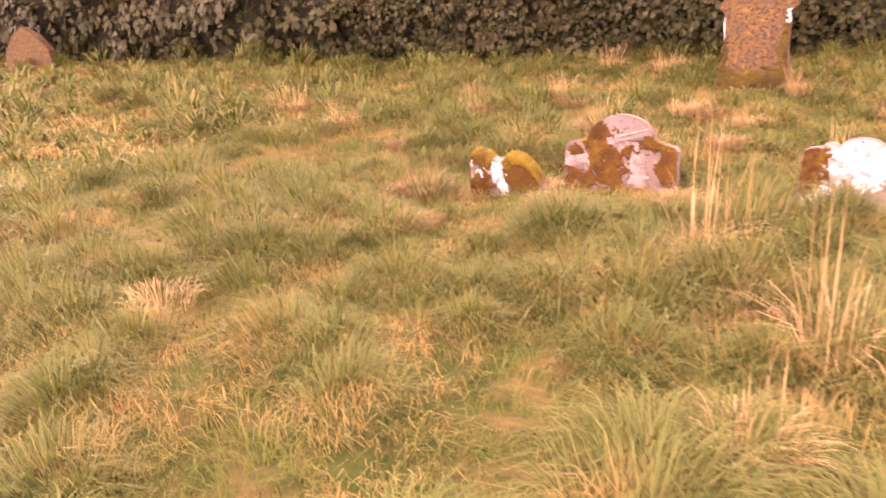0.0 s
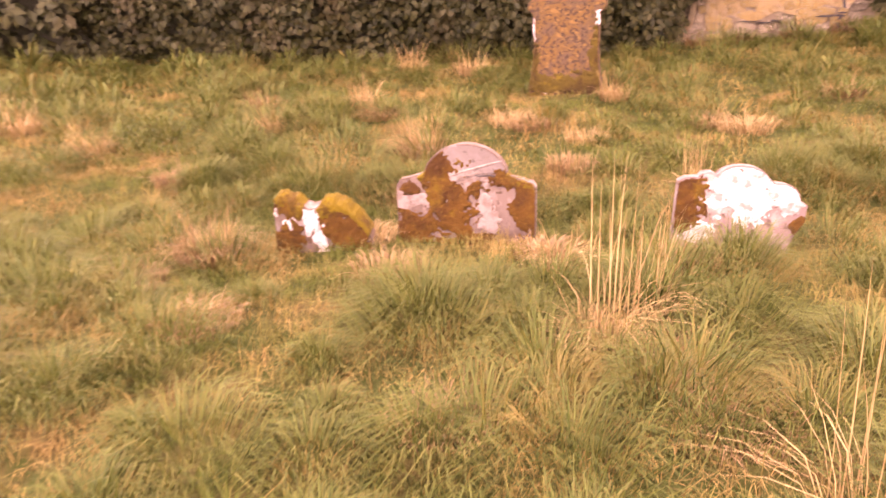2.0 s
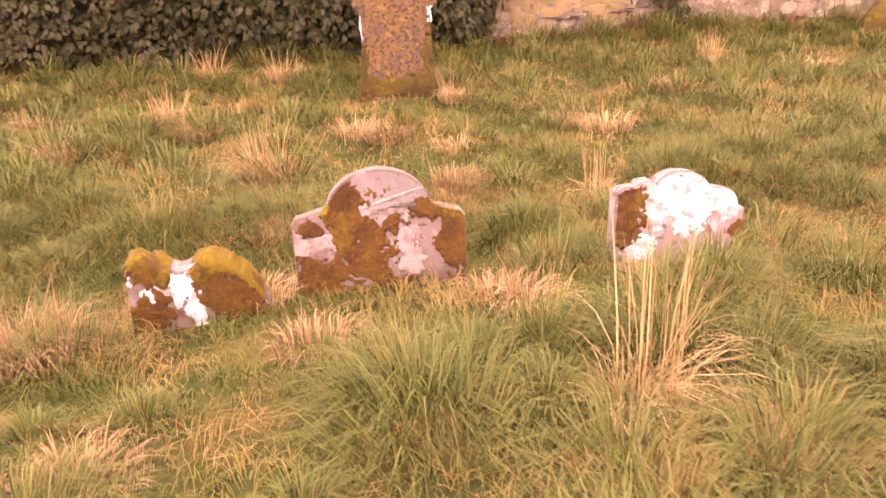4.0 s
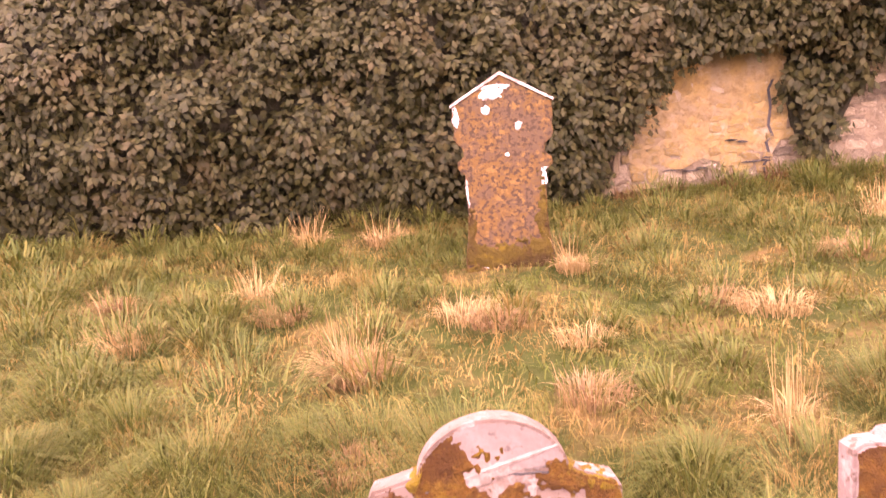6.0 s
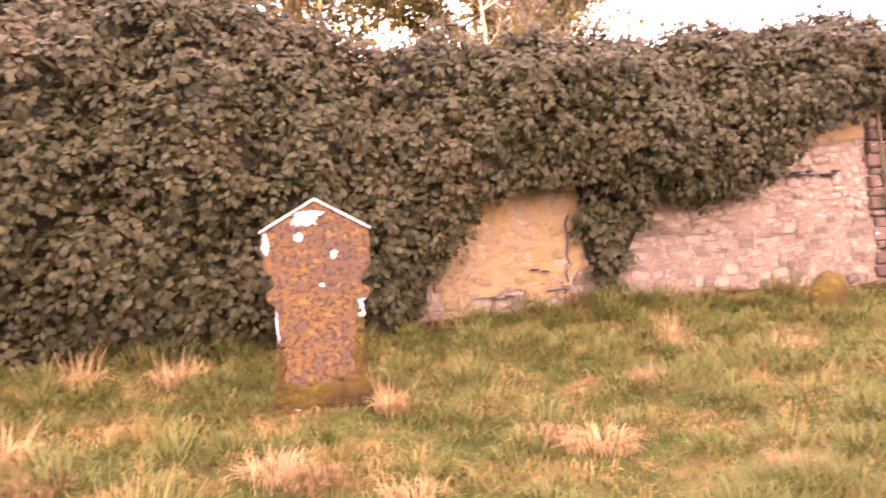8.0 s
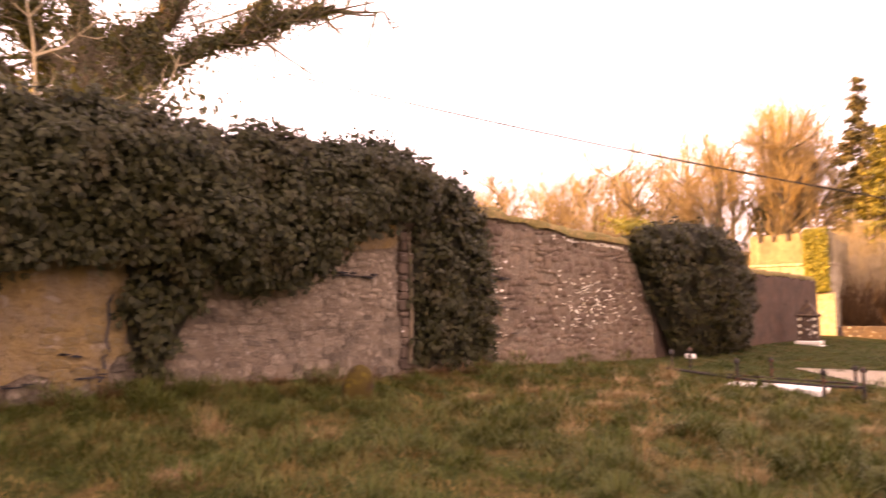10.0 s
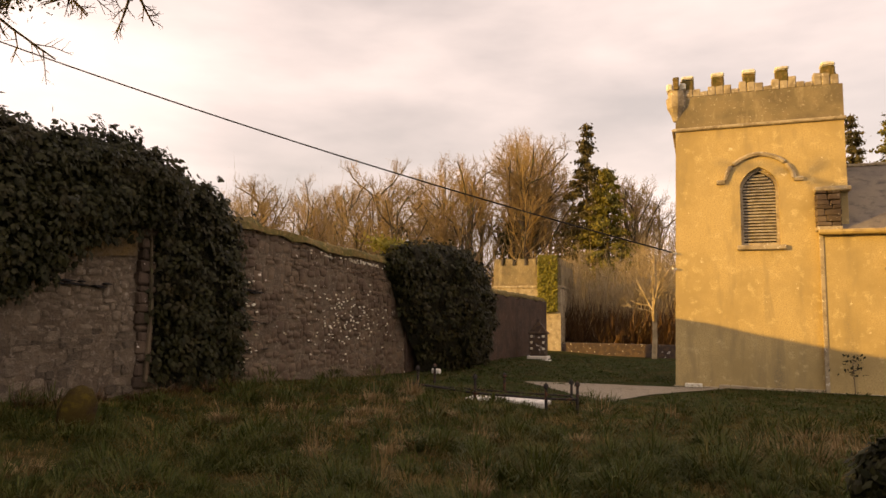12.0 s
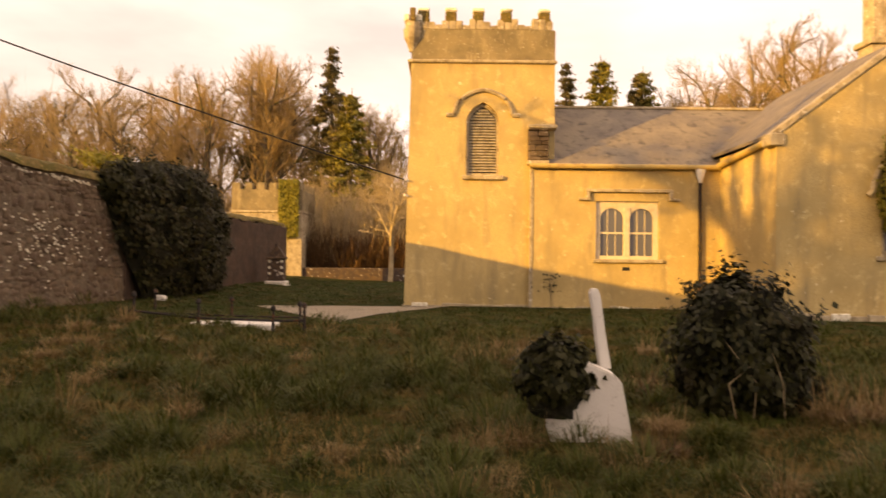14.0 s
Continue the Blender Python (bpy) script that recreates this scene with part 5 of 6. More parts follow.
def bare_tree(seed, height, spread_=1.0, levels=4, upward=0.3, mat=M_TWIG, label="tall bare deciduous tree", ivy=0, name="tree", trunk_mat=M_BARK, tr=None, fine=False, ivy_r=0.5):
    r = np.random.default_rng(seed)
    e = thing(name, label, "tree", group="bare woodland trees")
    big, small = Tubes(), Tubes()
    grow(r, big, small, (0, 0, -0.3), (r.normal(0, 0.04), r.normal(0, 0.04), 1), height * 0.8, tr or height * 0.016, 0, levels, upward, None, fine)
    big.build("trunk", trunk_mat, e)
    small.build("crown", mat, e)
    if ivy:
        z = r.uniform(0, height * 0.62, ivy)
        a = r.uniform(0, math.tau, ivy)
        q = ivy_r * (0.7 + 0.7 * np.sin(z * 1.7) ** 2) * r.uniform(0.3, 1.2, ivy)
        leaves("ivy", np.column_stack([q * np.cos(a), q * np.sin(a), z]), np.column_stack([np.cos(a), np.sin(a), 0.3 + 0 * a]) + r.normal(0, 0.4, (ivy, 3)), r.uniform(0.18, 0.35, ivy), M_TREE_IVY, e, "ivy round the trunk")
    return e


def conifer(seed, height, width, label="dark green conifer", mat=M_NEEDLE, open_=1.0):
    r = np.random.default_rng(seed)
    e = thing("conifer", label, "tree", group="conifers")
    t = Tubes()
    t.add([(0, 0, -0.3), (0, 0, height * 0.5), (0, 0, height)], np.array([0.03, 0.018, 0.003]) * height * 0.5, 7)
    P, N = [], []
    z = height * 0.07
    while z < height * 0.985:
        k = 1 - z / height
        reach = width * (k ** 0.85) * r.uniform(0.75, 1.12) + 0.15
        for b_ in range(int(7 + 5 * k)):
            a = r.uniform(0, math.tau)
            L = reach * r.uniform(0.55, 1.0)
            end = np.array([math.cos(a) * L, math.sin(a) * L, z - L * r.uniform(0.05, 0.35)])
            t.add([(0, 0, z), end * [0.5, 0.5, 0] + [0, 0, z - 0.02 * L], end], [0.03, 0.02, 0.008], 3)
            m = int((26 + 120 * L / width) * open_)
            s = np.sqrt(r.uniform(0.03, 1, m))
            q = np.array([0, 0, z]) * (1 - s[:, None]) + end * s[:, None] + r.normal(0, 0.16, (m, 3)) * [1, 1, 0.7]
            P.append(q)
            N.append(r.normal(0, 0.5, (m, 3)) + [math.cos(a) * 0.5, math.sin(a) * 0.5, 0.7])
        z += height * 0.028 * (0.7 + 0.6 * r.random())
    t.build("trunk", M_BARK, e)
    P, N = np.concatenate(P), np.concatenate(N)
    leaves("crown", P, N, r.uniform(0.13, 0.32, len(P)), mat, e)
    return e


kinds = [bare_tree(11, 14, levels=5, upward=0.24, fine=True, ivy=900, ivy_r=0.75, label="tall bare tree with ivy up its trunk"), bare_tree(12, 14, levels=5, upward=0.28, fine=True, label="tall bare winter tree"),
         bare_tree(13, 13, levels=5, upward=0.42, fine=True, label="slender bare winter tree"), bare_tree(14, 15, levels=5, upward=0.3, fine=True, ivy=1500, ivy_r=0.95, label="tall bare tree thick with ivy"),
         bare_tree(15, 12, levels=5, upward=0.16, fine=True, label="spreading bare winter tree")]
kind_top = [max(v.co.z for c in k.children for v in c.data.vertices) for k in kinds]
EYE_AT = (-1.3, 3.0, 1.9)
r0 = random.Random(5)


def skyline(bearing):
    """How steeply the wood's outline stands over the eye, by bearing in degrees."""
    return float(np.interp(bearing, [-34, -29, -24, -20, -17, -9, 0, 4, 8, 10.5, 11.5, 15, 17, 20, 24, 27, 31, 36, 44], [0.305, 0.31, 0.315, 0.295, 0.25, 0.235, 0.23, 0.225, 0.23, 0.25, 0.295, 0.295, 0.255, 0.262, 0.262, 0.24, 0.235, 0.222, 0.2]))


stand = []
for near, far_, count_, lo, hi, tall in ((62, 68, 11, 14, 41, 0.94), (70, 78, 13, 2, 42, 1.0), (84, 96, 12, 0, 42, 1.0), (70, 80, 11, -33, -18, 1.0), (62, 68, 4, -33, -19, 0.86)):
    for i in range(count_):
        bearing = lo + (hi - lo) * (i + r0.uniform(0.1, 0.9)) / count_
        stand.append((bearing, r0.uniform(near, far_), tall * r0.uniform(0.84, 1.03)))
stand += [(13.0, 64.5, 1.0), (14.2, 67.0, 0.98)]
for i, (bearing, dist, tall) in enumerate(stand):
    x, y = EYE_AT[0] + dist * math.cos(radians(bearing)), EYE_AT[1] + dist * math.sin(radians(bearing))
    g = float(ground_z(x, y))
    pick = 2 if i >= len(stand) - 2 else i % 5
    sc_ = (EYE_AT[2] + skyline(bearing) * dist * tall - g) / kind_top[pick]
    wide = 1.15 if i >= len(stand) - 2 else r0.uniform(0.8, 1.0)
    if i < 5:
        kinds[i].matrix_basis = pose(x, y, g, 0, 0, r0.uniform(0, 360)) @ Matrix.Diagonal((sc_ * wide, sc_ * wide, sc_, 1))
    else:
        copy_thing(kinds[pick], pose(x, y, g, 0, 0, r0.uniform(0, 360))).scale = (sc_ * wide, sc_ * wide, sc_)
con = [conifer(21, 18, 4.6, "tall brown-green conifer with open tiers of branches", open_=0.8), conifer(22, 15.5, 5.2, "broad conifer in the wood, needles coloured sunlit yellow-green", M_NEEDLE_SUNLIT)]
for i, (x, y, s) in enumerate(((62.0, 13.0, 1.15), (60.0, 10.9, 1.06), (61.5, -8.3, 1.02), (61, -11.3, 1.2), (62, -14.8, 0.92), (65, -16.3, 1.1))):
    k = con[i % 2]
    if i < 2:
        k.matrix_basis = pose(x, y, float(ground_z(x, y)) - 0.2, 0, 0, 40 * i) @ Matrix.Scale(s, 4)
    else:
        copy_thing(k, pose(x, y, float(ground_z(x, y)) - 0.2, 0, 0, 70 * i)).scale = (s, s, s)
# small pale tree on the lawn beyond the tower, and golden thicket round it
small_tree = bare_tree(31, 8.2, upward=0.12, mat=M_PALE_TWIG, label="pale spreading bare tree on the lawn", trunk_mat=M_PALE_TWIG, tr=0.17)
small_tree.matrix_basis = pose(43, 6.1, 0.25, 0, 0, 20)
thick = [bare_tree(41, 5.5, levels=4, upward=0.6, fine=True, mat=M_PALE_TWIG, label="golden bare thicket shrub", trunk_mat=M_PALE_TWIG, name="shrub", tr=0.05)]
for i in range(44):
    x, y = (46.5 + r0.uniform(0, 9), r0.uniform(3, 14)) if i % 2 else (49 + r0.uniform(0, 12), r0.uniform(2, 36))
    s = r0.uniform(0.8, 1.5)
    if i == 0:
        thick[0].matrix_basis = pose(x, y, 0.2, 0, 0, 0) @ Matrix.Scale(s, 4)
    else:
        copy_thing(thick[0], pose(x, y, float(ground_z(x, y)), 0, 0, r0.uniform(0, 360))).scale = (s, s, s)

# brush between the trunks of the wood, and dead bramble behind the low wall


def brush(name, label, count_, near, far_, lo, hi, tall, width, mat):
    """Thin upright stems scattered over a sector of ground, too many to count."""
    b_, dist = np.radians(rng.uniform(lo, hi, count_)), rng.uniform(near, far_, count_)
    x, y = EYE_AT[0] + dist * np.cos(b_), EYE_AT[1] + dist * np.sin(b_)
    base_ = np.column_stack([x, y, ground_z(x, y)])
    lift = rng.uniform(0, 0.65, count_)[:, None] * tall
    way = rng.normal(0, 0.34, (count_, 3)) + [0, 0, 1]
    a = base_ + way * [0.4, 0.4, 1] * lift
    e_ = a + way * rng.uniform(0.2, 0.5, count_)[:, None] * tall
    side = np.cross(way, rng.normal(0, 1, (count_, 3)))
    side *= width * rng.uniform(0.5, 1.3, count_)[:, None] / np.linalg.norm(side, axis=1, keepdims=True)
    v = np.stack([a - side, a + side, e_], 1).reshape(-1, 3)
    return tagged(raw(name, v, [np.arange(count_ * 3).reshape(-1, 3)], mat), label, "undergrowth", kind="stuff")


brush("undergrowth", "golden-brown brush under the bare wood", 26000, 62, 92, 1, 43, 8.5, 0.035, M_TWIG)
brush("bramble_bank", "golden dead stems on the bank behind the low wall", 9000, 48, 58, 0, 14, 5.0, 0.018, M_PALE_TWIG)
brush("bracken_bank", "dark dead bracken behind the low boundary wall", 12000, 47.5, 50, -2, 12, 2.4, 0.05, M_BRACKEN)

# big ivied tree leaning behind the wall
big_tree = thing("ivied_tree", "large leaning bare tree wrapped in ivy behind the wall", "tree", (3.4, 15.2, 0.8))
r1 = np.random.default_rng(77)
bt, st, ends = Tubes(), Tubes(), []
limbs = [([(0, 0, -0.3), (0.1, 0, 2.5), (0.3, 0, 4.6), (0.2, 0.2, 6.4), (0.0, 0.4, 8.5), (-0.3, 0.6, 11)], [0.42, 0.36, 0.3, 0.25, 0.18, 0.08]),
         ([(0.3, 0, 4.4), (1.1, -0.1, 5.1), (2.2, -0.2, 5.9), (3.3, -0.2, 6.6), (4.3, -0.1, 7.3), (5.4, 0, 7.8), (7.0, 0.1, 8.5)], [0.26, 0.24, 0.21, 0.17, 0.12, 0.08, 0.03]),
         ([(0.3, 0, 4.3), (0.7, 0.1, 5.2), (1.2, 0.2, 6.0), (1.7, 0.2, 6.9), (2.0, 0.3, 8.4)], [0.26, 0.24, 0.2, 0.17, 0.08]),
         ([(2.6, -0.2, 6.1), (3.2, -0.3, 7.0), (3.6, -0.4, 8.2), (3.9, -0.3, 9.6)], [0.13, 0.10, 0.07, 0.03]),
         ([(0.2, 0, 3.6), (-0.8, 0.1, 5.0), (-1.6, 0.3, 6.6), (-2.2, 0.4, 8.6)], [0.24, 0.19, 0.14, 0.06]),
         ([(0.1, 0, 3.0), (-1.6, -0.2, 4.6), (-3.2, -0.3, 5.6), (-5.0, -0.3, 7.4)], [0.2, 0.15, 0.11, 0.05]),
         ([(-0.2, 0.2, 3.4), (-2.6, 0.4, 5.2), (-4.6, 0.6, 6.2), (-7.0, 0.6, 6.9)], [0.16, 0.12, 0.08, 0.04])]
ivy_p, ivy_n = [], []
for k, (pts, rad) in enumerate(limbs):
    pts = np.array(pts, dtype=float)
    grid, fine = np.arange(len(pts)), np.linspace(0, len(pts) - 1, 3 * len(pts))
    pts = np.column_stack([np.interp(fine, grid, pts[:, c]) for c in range(3)])
    pts[1:] += np.cumsum(r1.normal(0, 0.075, (len(pts) - 1, 3)), axis=0) * np.linspace(0.3, 1, len(pts) - 1)[:, None]
    rad = list(np.interp(fine, grid, rad))
    bt.add(pts, np.array(rad) * 0.62, 8)
    for s in np.linspace(0.3, 1.0, 20 if k < 5 else 14):
        i = min(int(s * (len(pts) - 1)), len(pts) - 2)
        f = s * (len(pts) - 1) - i
        q = pts[i] * (1 - f) + pts[i + 1] * f
        d = r1.normal(0, 1, 3) + (pts[i + 1] - pts[i]) * 0.8 + [0, 0, 0.2 + 0.8 * s]
        grow(r1, st, st, q, d / np.linalg.norm(d), r1.uniform(0.9, 2.3) * (1.2 - 0.75 * s), 0.04, 2, 4, 0.1)
    m = 8500 if k < 3 else 4200
    s = r1.uniform(0.0, 0.82 if k else 1.0, m) * (len(pts) - 1)
    i = np.minimum(s.astype(int), len(pts) - 2)
    f = (s - i)[:, None]
    o = r1.normal(0, 1, (m, 3))
    o /= np.linalg.norm(o, axis=1, keepdims=True)
    ivy_p.append(pts[i] * (1 - f) + pts[i + 1] * f + o * (np.interp(s, range(len(rad)), rad)[:, None] * 0.62 + r1.exponential(0.15, (m, 1)) * (1.25 - 0.9 * s[:, None] / (len(pts) - 1))))
    ivy_n.append(o + r1.normal(0, 0.4, (m, 3)))
for cx, cy, cz, w in ((-3.6, 0.2, 4.9, 0.5), (-2.7, 0.0, 5.1, 0.45), (-1.8, 0.1, 5.3, 0.42), (-1.0, 0.1, 5.7, 0.4), (-0.3, 0.0, 5.1, 0.45), (0.5, 0.1, 5.5, 0.36), (1.0, 0.0, 5.3, 0.28), (-1.3, 0.2, 6.6, 0.4)):
    o = r1.normal(0, 1, (1300, 3))
    ivy_p.append(o * [w, w, w * 0.8] + [cx, cy, cz])
    ivy_n.append(o + r1.normal(0, 0.5, o.shape))
bt.build("trunk", M_BARK, big_tree)
st.build("crown", M_BARK, big_tree)
ivy_p, ivy_n = np.concatenate(ivy_p), np.concatenate(ivy_n)
big_tree.matrix_basis = pose(4.0, 16.35, 0.95) @ Matrix.Scale(1.1, 4)
leaves("ivy", ivy_p, ivy_n, r1.uniform(0.055, 0.1, len(ivy_p)), M_TREE_IVY, big_tree, "ivy leaves on limbs and trunk")

# ivied scrub that tops the wall
scrub = bare_tree(51, 4.6, levels=4, upward=0.2, mat=M_BARK, label="twiggy scrub tangled with ivy behind the wall", name="scrub", tr=0.09)
m_ = 3200
leaves("ivy", rng.normal(0, 1, (m_, 3)) * [0.8, 0.35, 0.36] + [0, 0, 3.0], rng.normal(0, 1, (m_, 3)), rng.uniform(0.06, 0.11, m_), M_TREE_IVY, scrub, "ivy leaves among the twigs")
scrub.matrix_basis = pose(4.6, 13.9, 0.9, 0, 0, 30)
for x, y, a, s_ in ((6.4, 14.0, 150, 0.98), (2.6, 14.1, 260, 1.15), (0.4, 14.0, 70, 0.95), (7.7, 13.8, 330, 0.85), (-2.6, 14.2, 10, 1.2), (3.6, 14.6, 110, 1.25)):
    copy_thing(scrub, pose(x, y, 0.9, 0, 0, a)).scale = (s_, s_, s_)

def bare_sapling(at, label, shoots):
    """A pale leafless sapling: each shoot a bent stem that forks."""
    e = thing("sapling", label, "plant", at)
    for pts, rad in shoots:
        pts = [Vector(p) for p in pts]
        part("stem", bars(bmesh.new(), pts, [rad * (1 - 0.7 * i / (len(pts) - 1)) for i in range(len(pts))], 6), M_PALE_TWIG, e)
        for i in range(1, len(pts)):
            d = (pts[i] - pts[i - 1]).cross(Vector((0, 1, 0.2))).normalized()
            for sgn in (-1, 1):
                a = pts[i - 1].lerp(pts[i], 0.6)
                part("twig", bars(bmesh.new(), [a, a + (pts[i] - pts[i - 1]) * 0.35 + d * sgn * 0.16, a + (pts[i] - pts[i - 1]) * 0.7 + d * sgn * 0.22], [rad * 0.4, rad * 0.3, rad * 0.12], 5), M_PALE_TWIG, e)
    return e


bare_sapling((1.7, 12.4, 4.1), "pale bare sapling rising out of the wall ivy", [([(0, 0, 0), (0.02, 0, 0.55), (-0.02, 0.02, 1.05), (-0.12, 0, 1.5), (-0.05, 0, 2.0)], 0.022), ([(-0.02, 0.02, 0.85), (0.3, 0, 1.05), (0.6, -0.05, 1.4), (1.0, 0, 1.9)], 0.016)])
bare_sapling((2.2, 12.2, 4.25), "pale bare bramble shoots arching over the ivy", [([(0, 0, 0.05), (0.45, -0.05, 0.18), (0.85, 0, 0.42), (1.15, 0, 0.75), (1.3, 0.05, 1.2)], 0.018), ([(0.5, 0, 0.15), (0.95, -0.1, 0.3), (1.3, -0.1, 0.32)], 0.012)])

# the cable, sagging a little, clamped on the tower corner
pole_top = Vector((9.4, 34.9, 15.0))
bm = bmesh.new()
pts = []
for i in range(31):
    s = i / 30
    q = T.lerp(pole_top, s)
    q.z -= 0.58 * 4 * s * (1 - s)
    pts.append(q)
bars(bm, pts, 0.024, 5)
tagged(part("cable", bm, M_CABLE), "thin black overhead cable from tower to pole", "cable")

# ---- grass ----


def blades(name, base, az, length, width, bend, mat, parent=None, label="", joints=2):
    """Drooping grass blades with that many joints and a tip."""
    n = len(base)
    d = np.column_stack([np.cos(az), np.sin(az), np.zeros(n)])
    s = np.column_stack([-np.sin(az), np.cos(az), np.zeros(n)])
    tw = rng.normal(0, 0.5, n)[:, None]
    s = s * np.cos(tw) + d * np.sin(tw)
    L, W, B = length[:, None], width[:, None], bend[:, None]
    up = np.array([[0, 0, 1.0]])
    rows_ = []
    for k in range(joints + 1):
        f = k / joints
        c = base + d * L * B * 0.95 * f ** 1.5 + up * (L * (f - 0.78 * np.minimum(B, 1.15) * f * f) - 0.03 * (k == 0))
        w_ = W * (0.5, 0.45, 0.3)[min(k, 2)] if k < joints else 0
        rows_ += [c - s * w_, c + s * w_] if k < joints else [c]
    m = 2 * joints + 1
    v = np.stack(rows_, 1).reshape(-1, 3)
    q = np.arange(n)[:, None] * m
    quads_ = np.concatenate([q + [2 * k, 2 * k + 1, 2 * k + 3, 2 * k + 2] for k in range(joints - 1)])
    return raw(name, v, [quads_, q + [m - 3, m - 2, m - 1]], mat, parent, label)


def scatter(x0, x1, y0, y1, tufts, per, length, width, radius):
    """Tufts of blades: places, headings and sizes."""
    c = np.column_stack([rng.uniform(x0, x1, tufts), rng.uniform(y0, y1, tufts)])
    size = rng.uniform(0.45, 1.0, tufts) + 0.75 * rng.uniform(0, 1, tufts) ** 3
    stray = rng.random(tufts) < 0.3
    c = np.where(stray[:, None], c, c + np.column_stack([vnoise(c[:, 0], c[:, 1], 1.1, 53) - 0.5, vnoise(c[:, 0], c[:, 1], 1.1, 54) - 0.5]) * 1.3)
    i = np.repeat(np.arange(tufts), per)
    m = len(i)
    a = rng.uniform(0, math.tau, m)
    u = np.sqrt(rng.uniform(0, 1, m))
    lean = rng.uniform(0, math.tau, tufts)[i]
    off = u * radius * size[i]
    x, y = c[i, 0] + off * np.cos(a), c[i, 1] + off * np.sin(a)
    az = np.arctan2(np.sin(a) * 0.9 + np.sin(lean) * 0.5, np.cos(a) * 0.9 + np.cos(lean) * 0.5) + rng.normal(0, 0.35, m)
    L = length * size[i] * rng.uniform(0.55, 1.15, m)
    bend = np.clip(0.6 + 0.6 * u + rng.normal(0, 0.2, m), 0.1, 1.2)
    return np.column_stack([x, y, ground_z(x, y) + 0.75 * length * size[i] * (1 - u ** 2)]), az, L, width * rng.uniform(0.6, 1.3, m), bend


def open_ground(p):
    """Away from the wall, the gravel and the church."""
    x, y = p[:, 0], p[:, 1]
    return (y < 11.9) & ~((x > 21.6) & (y < 4.3)) & ~((x > 17.9) & (y < -6.2)) & ~((x > 15.4) & (x < 22.2) & (y < 9.0 - 0.62 * (x - 15.4) + 1.2) & (y > 5.3 - 0.42 * (x - 15.4)) & (x > 15.4 + (y - 5.4) * 1.45))


def before_stones(p):
    """The trodden strip just in front of the headstones, where no tussock stands."""
    x, y = p[:, 0], p[:, 1]
    return ((np.abs(x + 1.07) < 0.62) & (y > 8.3) & (y < 9.3)) | ((x > -2.8) & (x < -0.95) & (y > 4.72) & (y < 5.15)) | ((x > -0.35) & (x < 0.5) & (y > 4.75) & (y < 5.15)) | ((np.abs(x - 4.9) < 0.25) & (np.abs(y - 1.5) < 0.3))


ZONES = ((-6, 3, 0.9, 6.5, 290, 330, 2000, 0.22, 0.0042), (-11, 6, 6.5, 12, 460, 115, 540, 0.22, 0.0085), (-6, 3, -2.5, 0.9, 90, 120, 380, 0.24, 0.009),
         (3, 9, -3, 6.5, 190, 180, 640, 0.26, 0.0085), (-22, -6, 0, 11.5, 300, 70, 150, 0.32, 0.02), (6, 15, -6, 12, 220, 100, 330, 0.28, 0.014))
for x0, x1, y0, y1, tufts, per, per_m2, ln, w in ZONES:
    p, az, L, W, B = scatter(x0, x1, y0, y1, tufts, per, ln, w, 0.22)
    k = open_ground(p) & ~before_stones(p)
    tagged(blades("grass", p[k], az[k], L[k], W[k], B[k], M_GRASS, joints=2), "green arching tussocks of rough churchyard grass", "grass", kind="stuff")
    n = int((x1 - x0) * (y1 - y0) * per_m2)
    x, y = rng.uniform(x0, x1, n), rng.uniform(y0, y1, n)
    p = np.column_stack([x, y, ground_z(x, y)])
    az = vnoise(x, y, 0.3, 61) * 14 + rng.normal(0, 0.8, n)
    k = open_ground(p)
    tagged(blades("thatch", p[k], az[k], (rng.uniform(0.07, 0.2, n) * ln / 0.25 * (0.5 + 1.1 * vnoise(x, y, 0.28, 63)))[k], (w * rng.uniform(0.7, 1.2, n))[k], np.clip(rng.normal(0.88, 0.28, n), 0.1, 1.2)[k], M_THATCH), "matted dead straw and short grass", "grass", kind="stuff")
p, az, L, W, B = scatter(14, 40, -8, 12, 2100, 22, 0.09, 0.024, 0.38)
k = open_ground(p)
tagged(blades("lawn", p[k], az[k], L[k], W[k], B[k], M_LAWN), "short green lawn around the church", "grass", kind="stuff")


def dry_tussock(x, y, count, height, spread_r, lean=(0.0, 0.0), mat=M_STRAW, label="tall clump of dead straw-coloured grass", upright=0.5):
    r = np.random.default_rng(int(abs(x * 91 + y * 37) * 10))
    z = float(ground_z(x, y))
    a = r.uniform(0, math.tau, count)
    u = np.sqrt(r.uniform(0, 1, count))
    b_ = np.column_stack([u * spread_r * 0.45 * np.cos(a), u * spread_r * 0.45 * np.sin(a), np.zeros(count)])
    az = np.arctan2(np.sin(a) * 0.6 + lean[1], np.cos(a) * 0.6 + lean[0]) + r.normal(0, 0.4, count)
    tall = r.random(count) < upright * 0.4
    tall[:3] = True
    L = np.where(tall, height * r.uniform(0.6, 1.1, count), height * r.uniform(0.3, 0.6, count))
    B = np.where(tall, np.clip(r.normal(0.3 if upright < 0.6 else 0.13, 0.14, count), 0.02, 0.8), np.clip(r.normal(0.85, 0.2, count), 0.3, 1.15))
    e = thing("dry_grass_clump", label, "grass clump", (x, y, z), "dry grass clumps")
    w = r.uniform(0.003, 0.0065, count) * max(1.0, math.hypot(x + 1.4, y - 3.2) / 4)
    blades("straw", b_[tall], az[tall], L[tall], w[tall], B[tall], mat, e, joints=3)["kind"] = "stuff"
    blades("dead_grass", b_[~tall] + [0, 0, 0.04], az[~tall], L[~tall], w[~tall], B[~tall], mat, e, joints=3)["kind"] = "stuff"
    return e


